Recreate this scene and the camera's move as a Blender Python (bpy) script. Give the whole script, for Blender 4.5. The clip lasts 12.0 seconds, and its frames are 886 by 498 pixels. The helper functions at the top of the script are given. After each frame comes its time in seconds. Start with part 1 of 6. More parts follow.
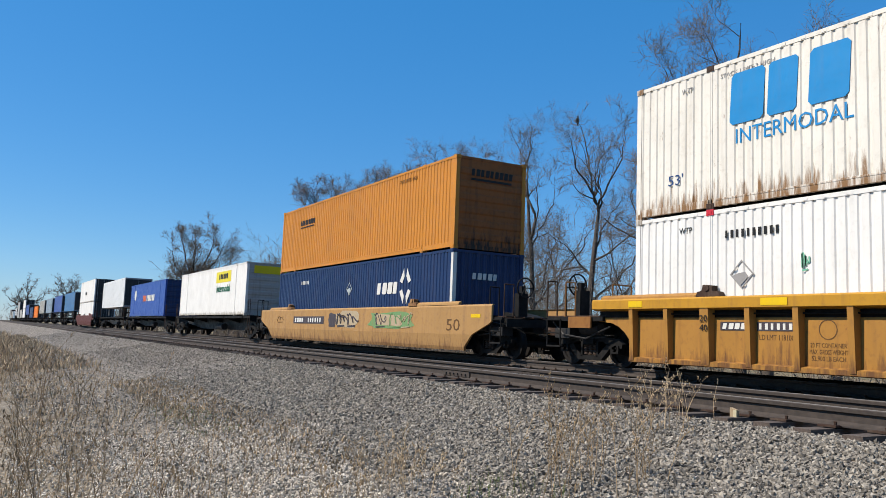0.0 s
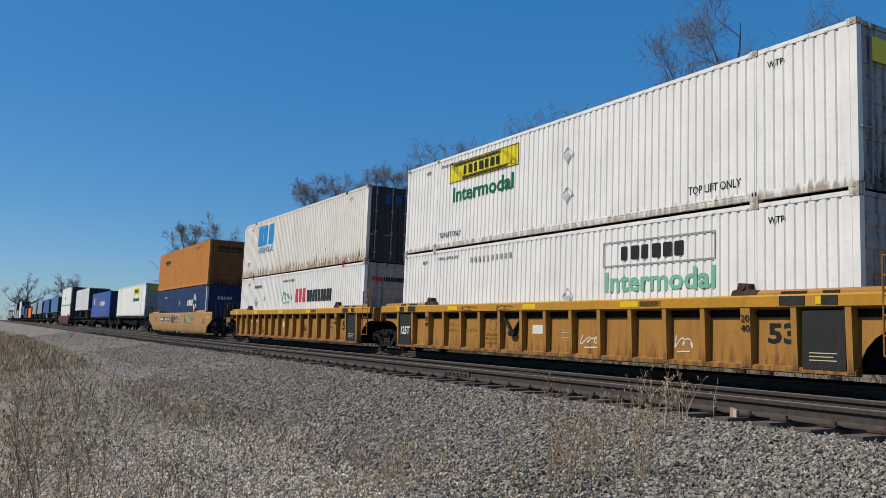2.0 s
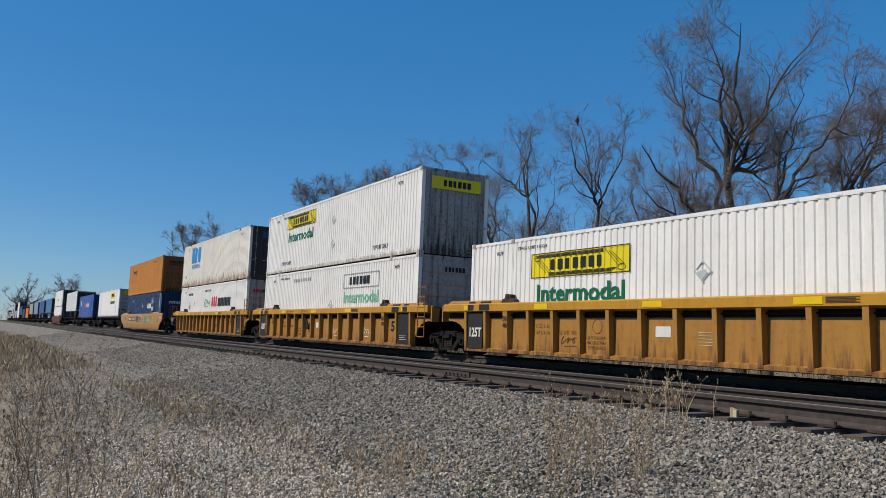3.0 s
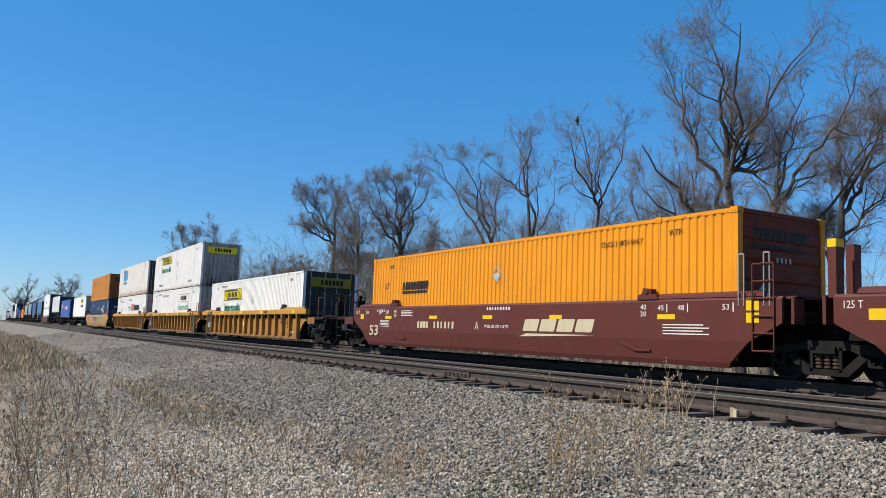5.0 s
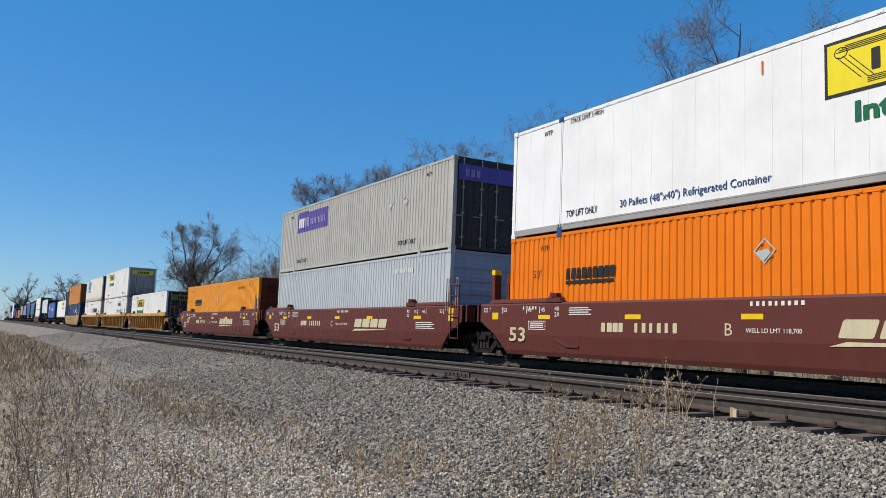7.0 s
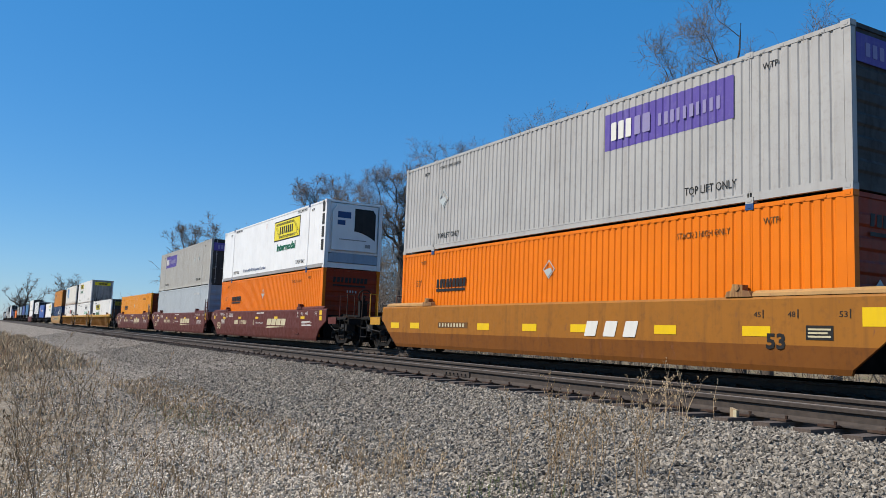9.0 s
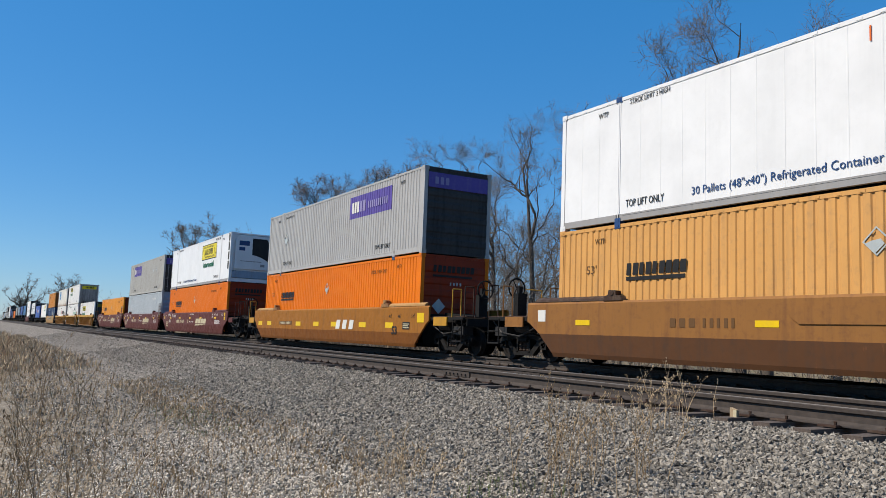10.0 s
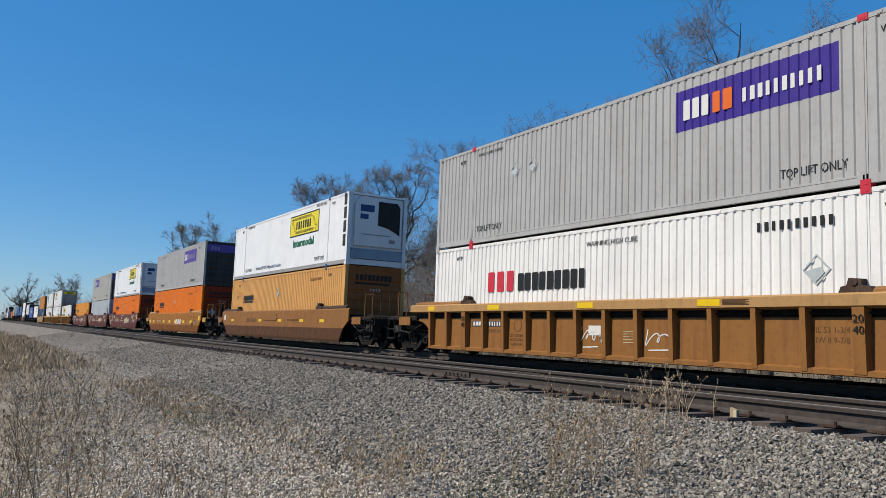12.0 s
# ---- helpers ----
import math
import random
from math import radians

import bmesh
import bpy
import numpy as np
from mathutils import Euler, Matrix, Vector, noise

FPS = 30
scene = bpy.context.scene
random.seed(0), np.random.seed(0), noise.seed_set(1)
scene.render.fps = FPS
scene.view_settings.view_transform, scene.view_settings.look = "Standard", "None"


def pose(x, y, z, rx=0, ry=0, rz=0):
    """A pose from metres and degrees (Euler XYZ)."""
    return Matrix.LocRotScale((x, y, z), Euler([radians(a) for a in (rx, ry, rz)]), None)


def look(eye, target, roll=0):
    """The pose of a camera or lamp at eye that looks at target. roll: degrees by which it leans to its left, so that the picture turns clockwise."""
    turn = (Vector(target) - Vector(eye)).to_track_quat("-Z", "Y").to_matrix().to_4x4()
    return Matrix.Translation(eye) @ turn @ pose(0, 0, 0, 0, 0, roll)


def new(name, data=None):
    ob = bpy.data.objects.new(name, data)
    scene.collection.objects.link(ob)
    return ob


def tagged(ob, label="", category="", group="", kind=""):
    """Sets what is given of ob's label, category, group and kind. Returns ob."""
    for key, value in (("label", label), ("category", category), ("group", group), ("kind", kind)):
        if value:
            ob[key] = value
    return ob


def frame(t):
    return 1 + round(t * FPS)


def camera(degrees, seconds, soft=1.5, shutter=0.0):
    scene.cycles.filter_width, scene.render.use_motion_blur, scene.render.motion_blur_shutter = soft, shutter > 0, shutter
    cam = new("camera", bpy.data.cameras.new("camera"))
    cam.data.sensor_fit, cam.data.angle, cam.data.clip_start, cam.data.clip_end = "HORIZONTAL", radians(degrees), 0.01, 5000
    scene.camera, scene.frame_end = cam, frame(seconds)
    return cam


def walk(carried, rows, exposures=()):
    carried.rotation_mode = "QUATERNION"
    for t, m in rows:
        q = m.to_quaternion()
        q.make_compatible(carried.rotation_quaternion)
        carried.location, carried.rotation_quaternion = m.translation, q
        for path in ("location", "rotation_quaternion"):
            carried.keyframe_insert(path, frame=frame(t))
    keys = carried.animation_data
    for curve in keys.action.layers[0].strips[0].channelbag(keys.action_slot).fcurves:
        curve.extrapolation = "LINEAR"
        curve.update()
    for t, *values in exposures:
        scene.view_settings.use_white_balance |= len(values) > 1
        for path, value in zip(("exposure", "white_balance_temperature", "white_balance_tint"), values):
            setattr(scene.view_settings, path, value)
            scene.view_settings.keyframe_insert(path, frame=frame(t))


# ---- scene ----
EYE = Vector((0.0, 0.0, 0.55))
AIM = Vector((-0.8637, 0.4924, 0.1079))
cam = camera(57.83, 12.0, soft=0.6)
walk(cam, [(0.0, look(EYE, EYE + AIM, 2.2)), (12.0, look(EYE, EYE + AIM, 2.2))],
     exposures=[(0.0, 0.55), (0.5, 0.33), (1.0, 0.13), (2.0, 0.11), (3.2, 0.11), (4.8, 0.58), (6.0, 0.60), (6.5, 0.63), (7.0, 0.41), (9.0, 0.47), (10.0, 0.43), (11.0, 0.17), (12.0, 0.31)])

# ---- daylight ----
SUN_EL, SUN_AZ = 48.0, 203.0          # azimuth clockwise from +Y
to_sun = Vector((math.sin(radians(SUN_AZ)) * math.cos(radians(SUN_EL)), math.cos(radians(SUN_AZ)) * math.cos(radians(SUN_EL)), math.sin(radians(SUN_EL))))
world = bpy.data.worlds.new("sky")
scene.world = world
world.use_nodes = True
wn = world.node_tree.nodes
sky = wn.new("ShaderNodeTexSky")
sky.sky_type, sky.sun_disc = "NISHITA", False
sky.sun_elevation, sky.sun_rotation = radians(SUN_EL), radians(SUN_AZ)
sky.air_density, sky.dust_density, sky.ozone_density = 1.0, 0.0, 1.6
wn["Background"].inputs["Strength"].default_value = 0.085
clear = wn.new("ShaderNodeHueSaturation")          # a clear, dry spring sky
clear.inputs["Saturation"].default_value = 1.22
world.node_tree.links.new(sky.outputs["Color"], clear.inputs["Color"])
cool = wn.new("ShaderNodeMix")
cool.data_type, cool.blend_type = "RGBA", "MULTIPLY"
cool.inputs["Factor"].default_value = 1.0
cool.inputs["B"].default_value = (0.90, 1.02, 1.13, 1)
world.node_tree.links.new(clear.outputs["Color"], cool.inputs["A"])
even = wn.new("ShaderNodeMix")                     # an even blue over the whole dome
even.data_type = "RGBA"
even.inputs["Factor"].default_value = 0.5
even.inputs["B"].default_value = (0.02, 2.2, 5.9, 1)
world.node_tree.links.new(cool.outputs["Result"], even.inputs["A"])
world.node_tree.links.new(even.outputs["Result"], wn["Background"].inputs["Color"])
sun = new("sun", bpy.data.lights.new("sun", "SUN"))
sun.data.energy, sun.data.angle, sun.data.color = 5.0, radians(0.53), (1.0, 0.915, 0.80)
sun.matrix_world = look((0, 0, 60), Vector((0, 0, 60)) - to_sun)

# ---- the line ----
RAIL_Y = 13.494        # centre of the track that carries the train
NEAR_Y = 8.22          # centre of the empty track
V0, ACC = 15.238, -0.0406


def gone(t):
    """How far the train has run at t seconds."""
    return V0 * t + 0.5 * ACC * t * t


# ---- materials ----
def nodes_of(name, rough=0.6, metal=0.0):
    m = bpy.data.materials.new(name)
    m.use_nodes = True
    nt = m.node_tree
    b = nt.nodes["Principled BSDF"]
    b.inputs["Roughness"].default_value, b.inputs["Metallic"].default_value = rough, metal
    return m, nt, b


def tex(nt, scale, coord="Object", stretch=(1, 1, 1), detail=4.0, rough=0.6):
    tc = nt.nodes.new("ShaderNodeTexCoord")
    mp = nt.nodes.new("ShaderNodeMapping")
    mp.inputs["Scale"].default_value = stretch
    n = nt.nodes.new("ShaderNodeTexNoise")
    n.inputs["Scale"].default_value, n.inputs["Detail"].default_value, n.inputs["Roughness"].default_value = scale, detail, rough
    if coord == "World":
        g = nt.nodes.new("ShaderNodeNewGeometry")
        nt.links.new(g.outputs["Position"], mp.inputs["Vector"])
    else:
        nt.links.new(tc.outputs[coord], mp.inputs["Vector"])
    nt.links.new(mp.outputs["Vector"], n.inputs["Vector"])
    return n.outputs["Fac"]


def ramp(nt, fac, lo, hi, c0=(0, 0, 0, 1), c1=(1, 1, 1, 1)):
    r = nt.nodes.new("ShaderNodeValToRGB")
    r.color_ramp.elements[0].position, r.color_ramp.elements[1].position = lo, hi
    r.color_ramp.elements[0].color, r.color_ramp.elements[1].color = c0, c1
    nt.links.new(fac, r.inputs["Fac"])
    return r.outputs["Color"]


def mix(nt, fac, a, b, mode="MIX"):
    m = nt.nodes.new("ShaderNodeMix")
    m.data_type, m.blend_type = "RGBA", mode
    for sock, val in ((m.inputs["Factor"], fac), (m.inputs["A"], a), (m.inputs["B"], b)):
        if hasattr(val, "is_output"):
            nt.links.new(val, sock)
        elif isinstance(val, (int, float)):
            sock.default_value = val
        else:
            sock.default_value = (*val[:3], 1)
    return m.outputs["Result"]


def bump(nt, b, fac, strength, dist):
    n = nt.nodes.new("ShaderNodeBump")
    n.inputs["Strength"].default_value, n.inputs["Distance"].default_value = strength, dist
    nt.links.new(fac, n.inputs["Height"])
    nt.links.new(n.outputs["Normal"], b.inputs["Normal"])


def paint(name, col, rough=0.45, dirt=0.35, rust=0.0, grime=(0.13, 0.10, 0.075), foot=0.0, runs=(0.17, 0.075, 0.03)):
    """Weathered paint on steel: fading, hanging streaks of grime, and specks of rust."""
    m, nt, b = nodes_of(name, rough)
    b.inputs["Specular IOR Level"].default_value = 0.2
    c = mix(nt, ramp(nt, tex(nt, 0.9), 0.3, 0.75), [k * 0.90 for k in col], [min(1, k * 1.04) for k in col])
    streak = ramp(nt, tex(nt, 2.6, stretch=(2.2, 2.2, 0.16), detail=5), 0.50, 0.80)
    fine = ramp(nt, tex(nt, 9.0, detail=6), 0.52, 0.85)
    both = mix(nt, 1.0, streak, fine, "ADD")
    k = nt.nodes.new("ShaderNodeMath")
    k.operation, k.use_clamp = "MULTIPLY", True
    nt.links.new(both, k.inputs[0])
    k.inputs[1].default_value = dirt
    c = mix(nt, k.outputs[0], c, grime)
    if rust:
        r = ramp(nt, tex(nt, 3.3, stretch=(1.5, 1.5, 0.6), detail=8, rough=0.75), 0.70 - 0.2 * rust, 0.76 - 0.12 * rust)
        c = mix(nt, r, c, (0.16, 0.065, 0.03))
    if foot:
        # rust and mud that run down to the lower edge, up to foot metres
        tc = nt.nodes.new("ShaderNodeTexCoord")
        sp = nt.nodes.new("ShaderNodeSeparateXYZ")
        nt.links.new(tc.outputs["Object"], sp.inputs[0])
        mr = nt.nodes.new("ShaderNodeMapRange")
        mr.inputs["From Min"].default_value, mr.inputs["From Max"].default_value = foot, 0.1
        mr.inputs["To Min"].default_value, mr.inputs["To Max"].default_value = 0.0, 0.34
        nt.links.new(sp.outputs["Z"], mr.inputs["Value"])
        add = nt.nodes.new("ShaderNodeMath")
        add.operation = "ADD"
        nt.links.new(tex(nt, 3.5, stretch=(2.6, 2.6, 0.3), detail=7, rough=0.7), add.inputs[0])
        nt.links.new(mr.outputs["Result"], add.inputs[1])
        c = mix(nt, ramp(nt, add.outputs[0], 0.70, 0.88), c, runs)
    nt.links.new(c, b.inputs["Base Color"])
    rr = ramp(nt, tex(nt, 5.0), 0.3, 0.8, (rough * 0.8,) * 3 + (1,), (min(1, rough * 1.4),) * 3 + (1,))
    nt.links.new(rr, b.inputs["Roughness"])
    bump(nt, b, tex(nt, 22.0), 0.12, 0.004)
    return m


M = {}
M["white"] = paint("white_paint", (0.665, 0.652, 0.62), 0.5, 0.2, 0.0, (0.25, 0.22, 0.18), 0.35, (0.28, 0.24, 0.19))
M["old_white"] = paint("aged_white_paint", (0.644, 0.614, 0.548), 0.55, 0.28, 0.35, (0.252, 0.192, 0.126), 0.9, (0.192, 0.104, 0.0444))
M["cold_white"] = paint("reefer_white_paint", (0.644, 0.644, 0.636), 0.35, 0.10, 0.0, (0.333, 0.326, 0.311))
M["grey"] = paint("light_grey_paint", (0.355, 0.344, 0.311), 0.5, 0.32)
M["cool_grey"] = paint("grey_paint", (0.34, 0.337, 0.326), 0.5, 0.25)
M["pale_blue"] = paint("pale_blue_paint", (0.37, 0.40, 0.415), 0.45, 0.15)
M["orange"] = paint("bright_orange_paint", (0.62, 0.145, 0.001), 0.5, 0.05, 0.0, (0.2, 0.06, 0.02))
M["amber"] = paint("amber_orange_paint", (0.629, 0.24, 0.0074), 0.42, 0.12)
M["tan_orange"] = paint("faded_orange_paint", (0.533, 0.274, 0.0814), 0.55, 0.30)
M["old_orange"] = paint("weathered_orange_paint", (0.474, 0.189, 0.0259), 0.5, 0.30)
# trailing ends of orange boxes: their shade is mixed into the sooty paint
M["soot_shade_orange"] = paint("soot_and_shade_orange_paint", (0.135, 0.022, 0.005), 0.55, 0.5, 0.0, (0.025, 0.010, 0.006))
M["red_end"] = paint("grime_and_shade_orange_paint", (0.22, 0.022, 0.003), 0.5, 0.4, 0.0, (0.05, 0.012, 0.006))
M["navy"] = paint("navy_blue_paint", (0.011, 0.029, 0.088), 0.42, 0.15)
M["royal"] = paint("royal_blue_paint", (0.0222, 0.0666, 0.281), 0.42, 0.2)
M["mid_blue"] = paint("mid_blue_paint", (0.037, 0.141, 0.311), 0.42, 0.2)
M["steel_blue"] = paint("steel_blue_paint", (0.222, 0.296, 0.37), 0.5, 0.25)
# ends of white boxes: grime streaks over a white already lowered for shade
M["grime_shade_white"] = paint("grime_and_shade_white_paint", (0.29, 0.285, 0.27), 0.6, 1.0, 0.0, (0.03, 0.027, 0.022), 1.6, (0.03, 0.025, 0.02))
# orange end turned from the sun: shade plus smoke grime, darker towards the foot
M["smoky_shade_orange"] = paint("smoke_and_shade_orange_paint", (0.25, 0.082, 0.02), 0.55, 0.5, 0.0, (0.05, 0.025, 0.015), 1.0, (0.022, 0.016, 0.013))
# unlit ends and doors: soot, with their shade darkened into the base grey
M["soot_shade_grey"] = paint("soot_and_shade_grey_paint", (0.042, 0.041, 0.040), 0.65, 0.75, 0.0, (0.012, 0.011, 0.010))
M["yellow_car"] = paint("railcar_yellow_paint", (0.315, 0.155, 0.033), 0.55, 0.7, 0.35, (0.17, 0.08, 0.03), 0.9, (0.12, 0.055, 0.022))
M["yellow_dirty"] = paint("railcar_yellow_paint_dusty", (0.34, 0.196, 0.074), 0.65, 0.7, 0.3, (0.185, 0.104, 0.0518), 0.9, (0.163, 0.0814, 0.037))
M["amber_dusty"] = paint("railcar_yellow_paint_brownish", (0.255, 0.1, 0.012), 0.6, 0.65, 0.35, (0.12, 0.05, 0.014), 0.9, (0.12, 0.045, 0.014))
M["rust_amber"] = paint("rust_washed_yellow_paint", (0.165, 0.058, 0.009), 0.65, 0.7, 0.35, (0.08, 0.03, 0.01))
M["chord"] = paint("fresh_yellow_paint", (0.40, 0.205, 0.02), 0.45, 0.55, 0.3, (0.18, 0.09, 0.03))
M["brown_yellow"] = paint("rust_stained_yellow_paint", (0.215, 0.095, 0.024), 0.6, 0.8, 0.4, (0.12, 0.05, 0.02))
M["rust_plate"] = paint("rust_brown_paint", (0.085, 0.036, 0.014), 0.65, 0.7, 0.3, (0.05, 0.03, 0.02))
M["maroon"] = paint("oxide_red_paint", (0.088, 0.0225, 0.0165), 0.55, 0.35, 0.0, (0.045, 0.028, 0.021))
M["black"] = paint("black_paint", (0.0207, 0.02, 0.02), 0.55, 0.5, 0.0, (0.0518, 0.0407, 0.0296))
M["dark"] = paint("grimy_dark_steel", (0.00592, 0.00555, 0.00518), 0.8, 0.45, 0.0, (0.0237, 0.0178, 0.0133))
M["brown"] = paint("rusty_brown_steel", (0.0407, 0.0222, 0.0148), 0.7, 0.5)
M["wheel"] = paint("worn_wheel_steel", (0.00888, 0.0074, 0.00666), 0.75, 0.5, 0.0, (0.0259, 0.0192, 0.0148))
M["mark_white"] = paint("white_marking", (0.577, 0.57, 0.533), 0.5, 0.15, 0.0, (0.222, 0.185, 0.148))
M["mark_black"] = paint("black_marking", (0.0148, 0.0148, 0.0148), 0.5, 0.1)
M["mark_cream"] = paint("cream_marking", (0.459, 0.407, 0.266), 0.5, 0.25)
M["mark_yellow"] = paint("reflective_yellow", (0.629, 0.414, 0.0074), 0.35, 0.12)
# sign yellow dimmed by soot and by the end's shade, both in the colour
M["soot_shade_yellow"] = paint("soot_and_shade_sign_yellow", (0.26, 0.20, 0.015), 0.5, 0.5, 0.0, (0.04, 0.035, 0.02))
M["sign_yellow"] = paint("sign_yellow", (0.629, 0.518, 0.0148), 0.4, 0.10)
M["mark_blue"] = paint("sky_blue_marking", (0.0148, 0.2, 0.459), 0.45, 0.10)
M["mark_navy"] = paint("navy_marking", (0.0222, 0.0592, 0.163), 0.45, 0.1)
M["mark_green"] = paint("green_marking", (0.005, 0.105, 0.045), 0.45, 0.1)
M["mark_mint"] = paint("faded_green_marking", (0.148, 0.37, 0.252), 0.5, 0.2)
M["mark_purple"] = paint("faded_purple_marking", (0.0888, 0.0629, 0.266), 0.5, 0.25, 0.0, (0.222, 0.207, 0.296))
M["deep_purple"] = paint("purple_marking", (0.0407, 0.0222, 0.2), 0.42, 0.06)
M["mark_lilac"] = paint("faded_lilac_marking", (0.222, 0.2, 0.355), 0.5, 0.3)
M["mark_red"] = paint("red_marking", (0.459, 0.0259, 0.0444), 0.45, 0.15)
M["mark_orange"] = paint("orange_marking", (0.592, 0.118, 0.0148), 0.45, 0.1)
M["mark_silver"] = paint("silver_placard", (0.37, 0.407, 0.407), 0.4, 0.2)
M["mark_grey"] = paint("grey_marking", (0.259, 0.252, 0.244), 0.5, 0.2)
M["mark_brown"] = paint("brown_stencil", (0.104, 0.0518, 0.0185), 0.6, 0.2)
M["graf_green"] = paint("green_spray_paint", (0.133, 0.252, 0.104), 0.5, 0.35, 0.0, (0.259, 0.148, 0.0592))
M["graf_pale"] = paint("pale_spray_paint", (0.37, 0.296, 0.192), 0.5, 0.4, 0.0, (0.259, 0.148, 0.0592))
M["graf_dark"] = paint("dark_spray_paint", (0.0518, 0.0444, 0.0518), 0.5, 0.3)


def ground_material():
    m, nt, b = nodes_of("gravel_and_dry_grass", 0.95)
    g = nt.nodes.new("ShaderNodeNewGeometry")
    xyz = nt.nodes.new("ShaderNodeSeparateXYZ")
    nt.links.new(g.outputs["Position"], xyz.inputs[0])
    vor = nt.nodes.new("ShaderNodeTexVoronoi")
    vor.inputs["Scale"].default_value = 27.0
    nt.links.new(g.outputs["Position"], vor.inputs["Vector"])
    grey = nt.nodes.new("ShaderNodeRGBToBW")
    nt.links.new(vor.outputs["Color"], grey.inputs["Color"])
    stone = ramp(nt, grey.outputs["Val"], 0.15, 0.85, (0.065, 0.056, 0.046, 1), (0.39, 0.34, 0.28, 1))
    gap = ramp(nt, vor.outputs["Distance"], 0.35, 0.75, (1, 1, 1, 1), (0.25, 0.24, 0.23, 1))
    ballast = mix(nt, 1.0, stone, gap, "MULTIPLY")
    soil = mix(nt, ramp(nt, tex(nt, 1.3, "World"), 0.35, 0.68), (0.20, 0.15, 0.09), (0.40, 0.345, 0.265))
    soil = mix(nt, ramp(nt, tex(nt, 26.0, "World", detail=6, rough=0.8), 0.35, 0.75), mix(nt, 0.6, soil, (0.09, 0.075, 0.055)), soil)
    soil = mix(nt, 1.0, soil, ramp(nt, grey.outputs["Val"], 0.1, 0.9, (0.55, 0.53, 0.5, 1), (1.35, 1.33, 1.3, 1)), "MULTIPLY")
    soil = mix(nt, 0.6, soil, mix(nt, 1.0, soil, gap, "MULTIPLY"))
    field = mix(nt, ramp(nt, tex(nt, 0.12, "World"), 0.35, 0.7), (0.18, 0.13, 0.07), (0.13, 0.115, 0.055))
    # ballast bed between the toes of the bank, soil and field beyond
    edge = nt.nodes.new("ShaderNodeMath")
    edge.operation = "MULTIPLY_ADD"
    nt.links.new(tex(nt, 0.7, "World", detail=5), edge.inputs[0])
    edge.inputs[1].default_value = 2.6
    nt.links.new(xyz.outputs["Y"], edge.inputs[2])
    mr = nt.nodes.new("ShaderNodeMapRange")
    mr.inputs["From Min"].default_value, mr.inputs["From Max"].default_value = 2.5, 4.2
    nt.links.new(edge.outputs[0], mr.inputs["Value"])
    c = mix(nt, mr.outputs["Result"], soil, ballast)
    far = nt.nodes.new("ShaderNodeMapRange")
    far.inputs["From Min"].default_value, far.inputs["From Max"].default_value = 21.5, 24.5
    nt.links.new(edge.outputs[0], far.inputs["Value"])
    c = mix(nt, far.outputs["Result"], c, field)
    # the train's shade is painted dark brown into the bed under the running line
    band = nt.nodes.new("ShaderNodeValToRGB")
    e = band.color_ramp.elements
    e[0].position, e[0].color, e[1].position, e[1].color = 0.40, (0, 0, 0, 1), 0.46, (1, 1, 1, 1)
    for p, k in ((0.60, 1), (0.66, 0)):
        n = e.new(p)
        n.color = (k, k, k, 1)
    yy = nt.nodes.new("ShaderNodeMath")
    yy.operation = "MULTIPLY"
    yy.inputs[1].default_value = 0.04
    nt.links.new(xyz.outputs["Y"], yy.inputs[0])
    nt.links.new(yy.outputs[0], band.inputs["Fac"])
    c = mix(nt, band.outputs["Color"], c, mix(nt, 0.75, c, (0.03, 0.024, 0.02)))
    nt.links.new(c, b.inputs["Base Color"])
    bump(nt, b, vor.outputs["Distance"], 0.9, -0.03)
    return m


def plain(name, c0, c1, scale=8.0, rough=0.9, coord="Object", island=False, stretch=(1, 1, 1), rel=0.3):
    """Two-tone natural surface with fine relief; island: each loose piece takes a shade of its own."""
    m, nt, b = nodes_of(name, rough)
    f = tex(nt, scale, coord, stretch, 5)
    c = mix(nt, ramp(nt, f, 0.3, 0.72), c0, c1)
    if island:
        g = nt.nodes.new("ShaderNodeNewGeometry")
        c = mix(nt, 1.0, c, ramp(nt, g.outputs["Random Per Island"], 0.0, 1.0, (0.32, 0.31, 0.30, 1), (1.4, 1.38, 1.35, 1)), "MULTIPLY")
    nt.links.new(c, b.inputs["Base Color"])
    bump(nt, b, f, rel, 0.01)
    return m


M["ground"] = ground_material()
M["stone"] = plain("crushed_stone", (0.125, 0.112, 0.095), (0.325, 0.293, 0.245), 30.0, 0.9, island=True)
M["chip"] = plain("pale_gravel", (0.34, 0.30, 0.24), (0.62, 0.56, 0.48), 40.0, 0.95, island=True)
M["tie"] = plain("weathered_tie_wood", (0.035, 0.025, 0.02), (0.105, 0.08, 0.065), 7.0, 0.95, stretch=(6, 0.6, 6), rel=0.6)
M["rail"] = plain("brown_rail_steel", (0.022, 0.016, 0.013), (0.05, 0.037, 0.029), 14.0, 0.85)
M["railhead"] = plain("worn_rail_head", (0.07, 0.064, 0.058), (0.13, 0.12, 0.11), 10.0, 0.55)
M["bark"] = plain("grey_brown_bark", (0.03, 0.025, 0.021), (0.105, 0.086, 0.07), 6.0, 0.95, stretch=(3, 3, 0.5), rel=0.8)
M["twig"] = plain("brown_twigs", (0.09, 0.07, 0.055), (0.20, 0.16, 0.13), 2.0, 0.9)
M["brush"] = plain("grey_brush_twigs", (0.105, 0.085, 0.068), (0.22, 0.18, 0.145), 1.0, 0.9)
M["straw"] = plain("dry_straw", (0.30, 0.215, 0.125), (0.54, 0.42, 0.27), 3.0, 0.85, island=True)
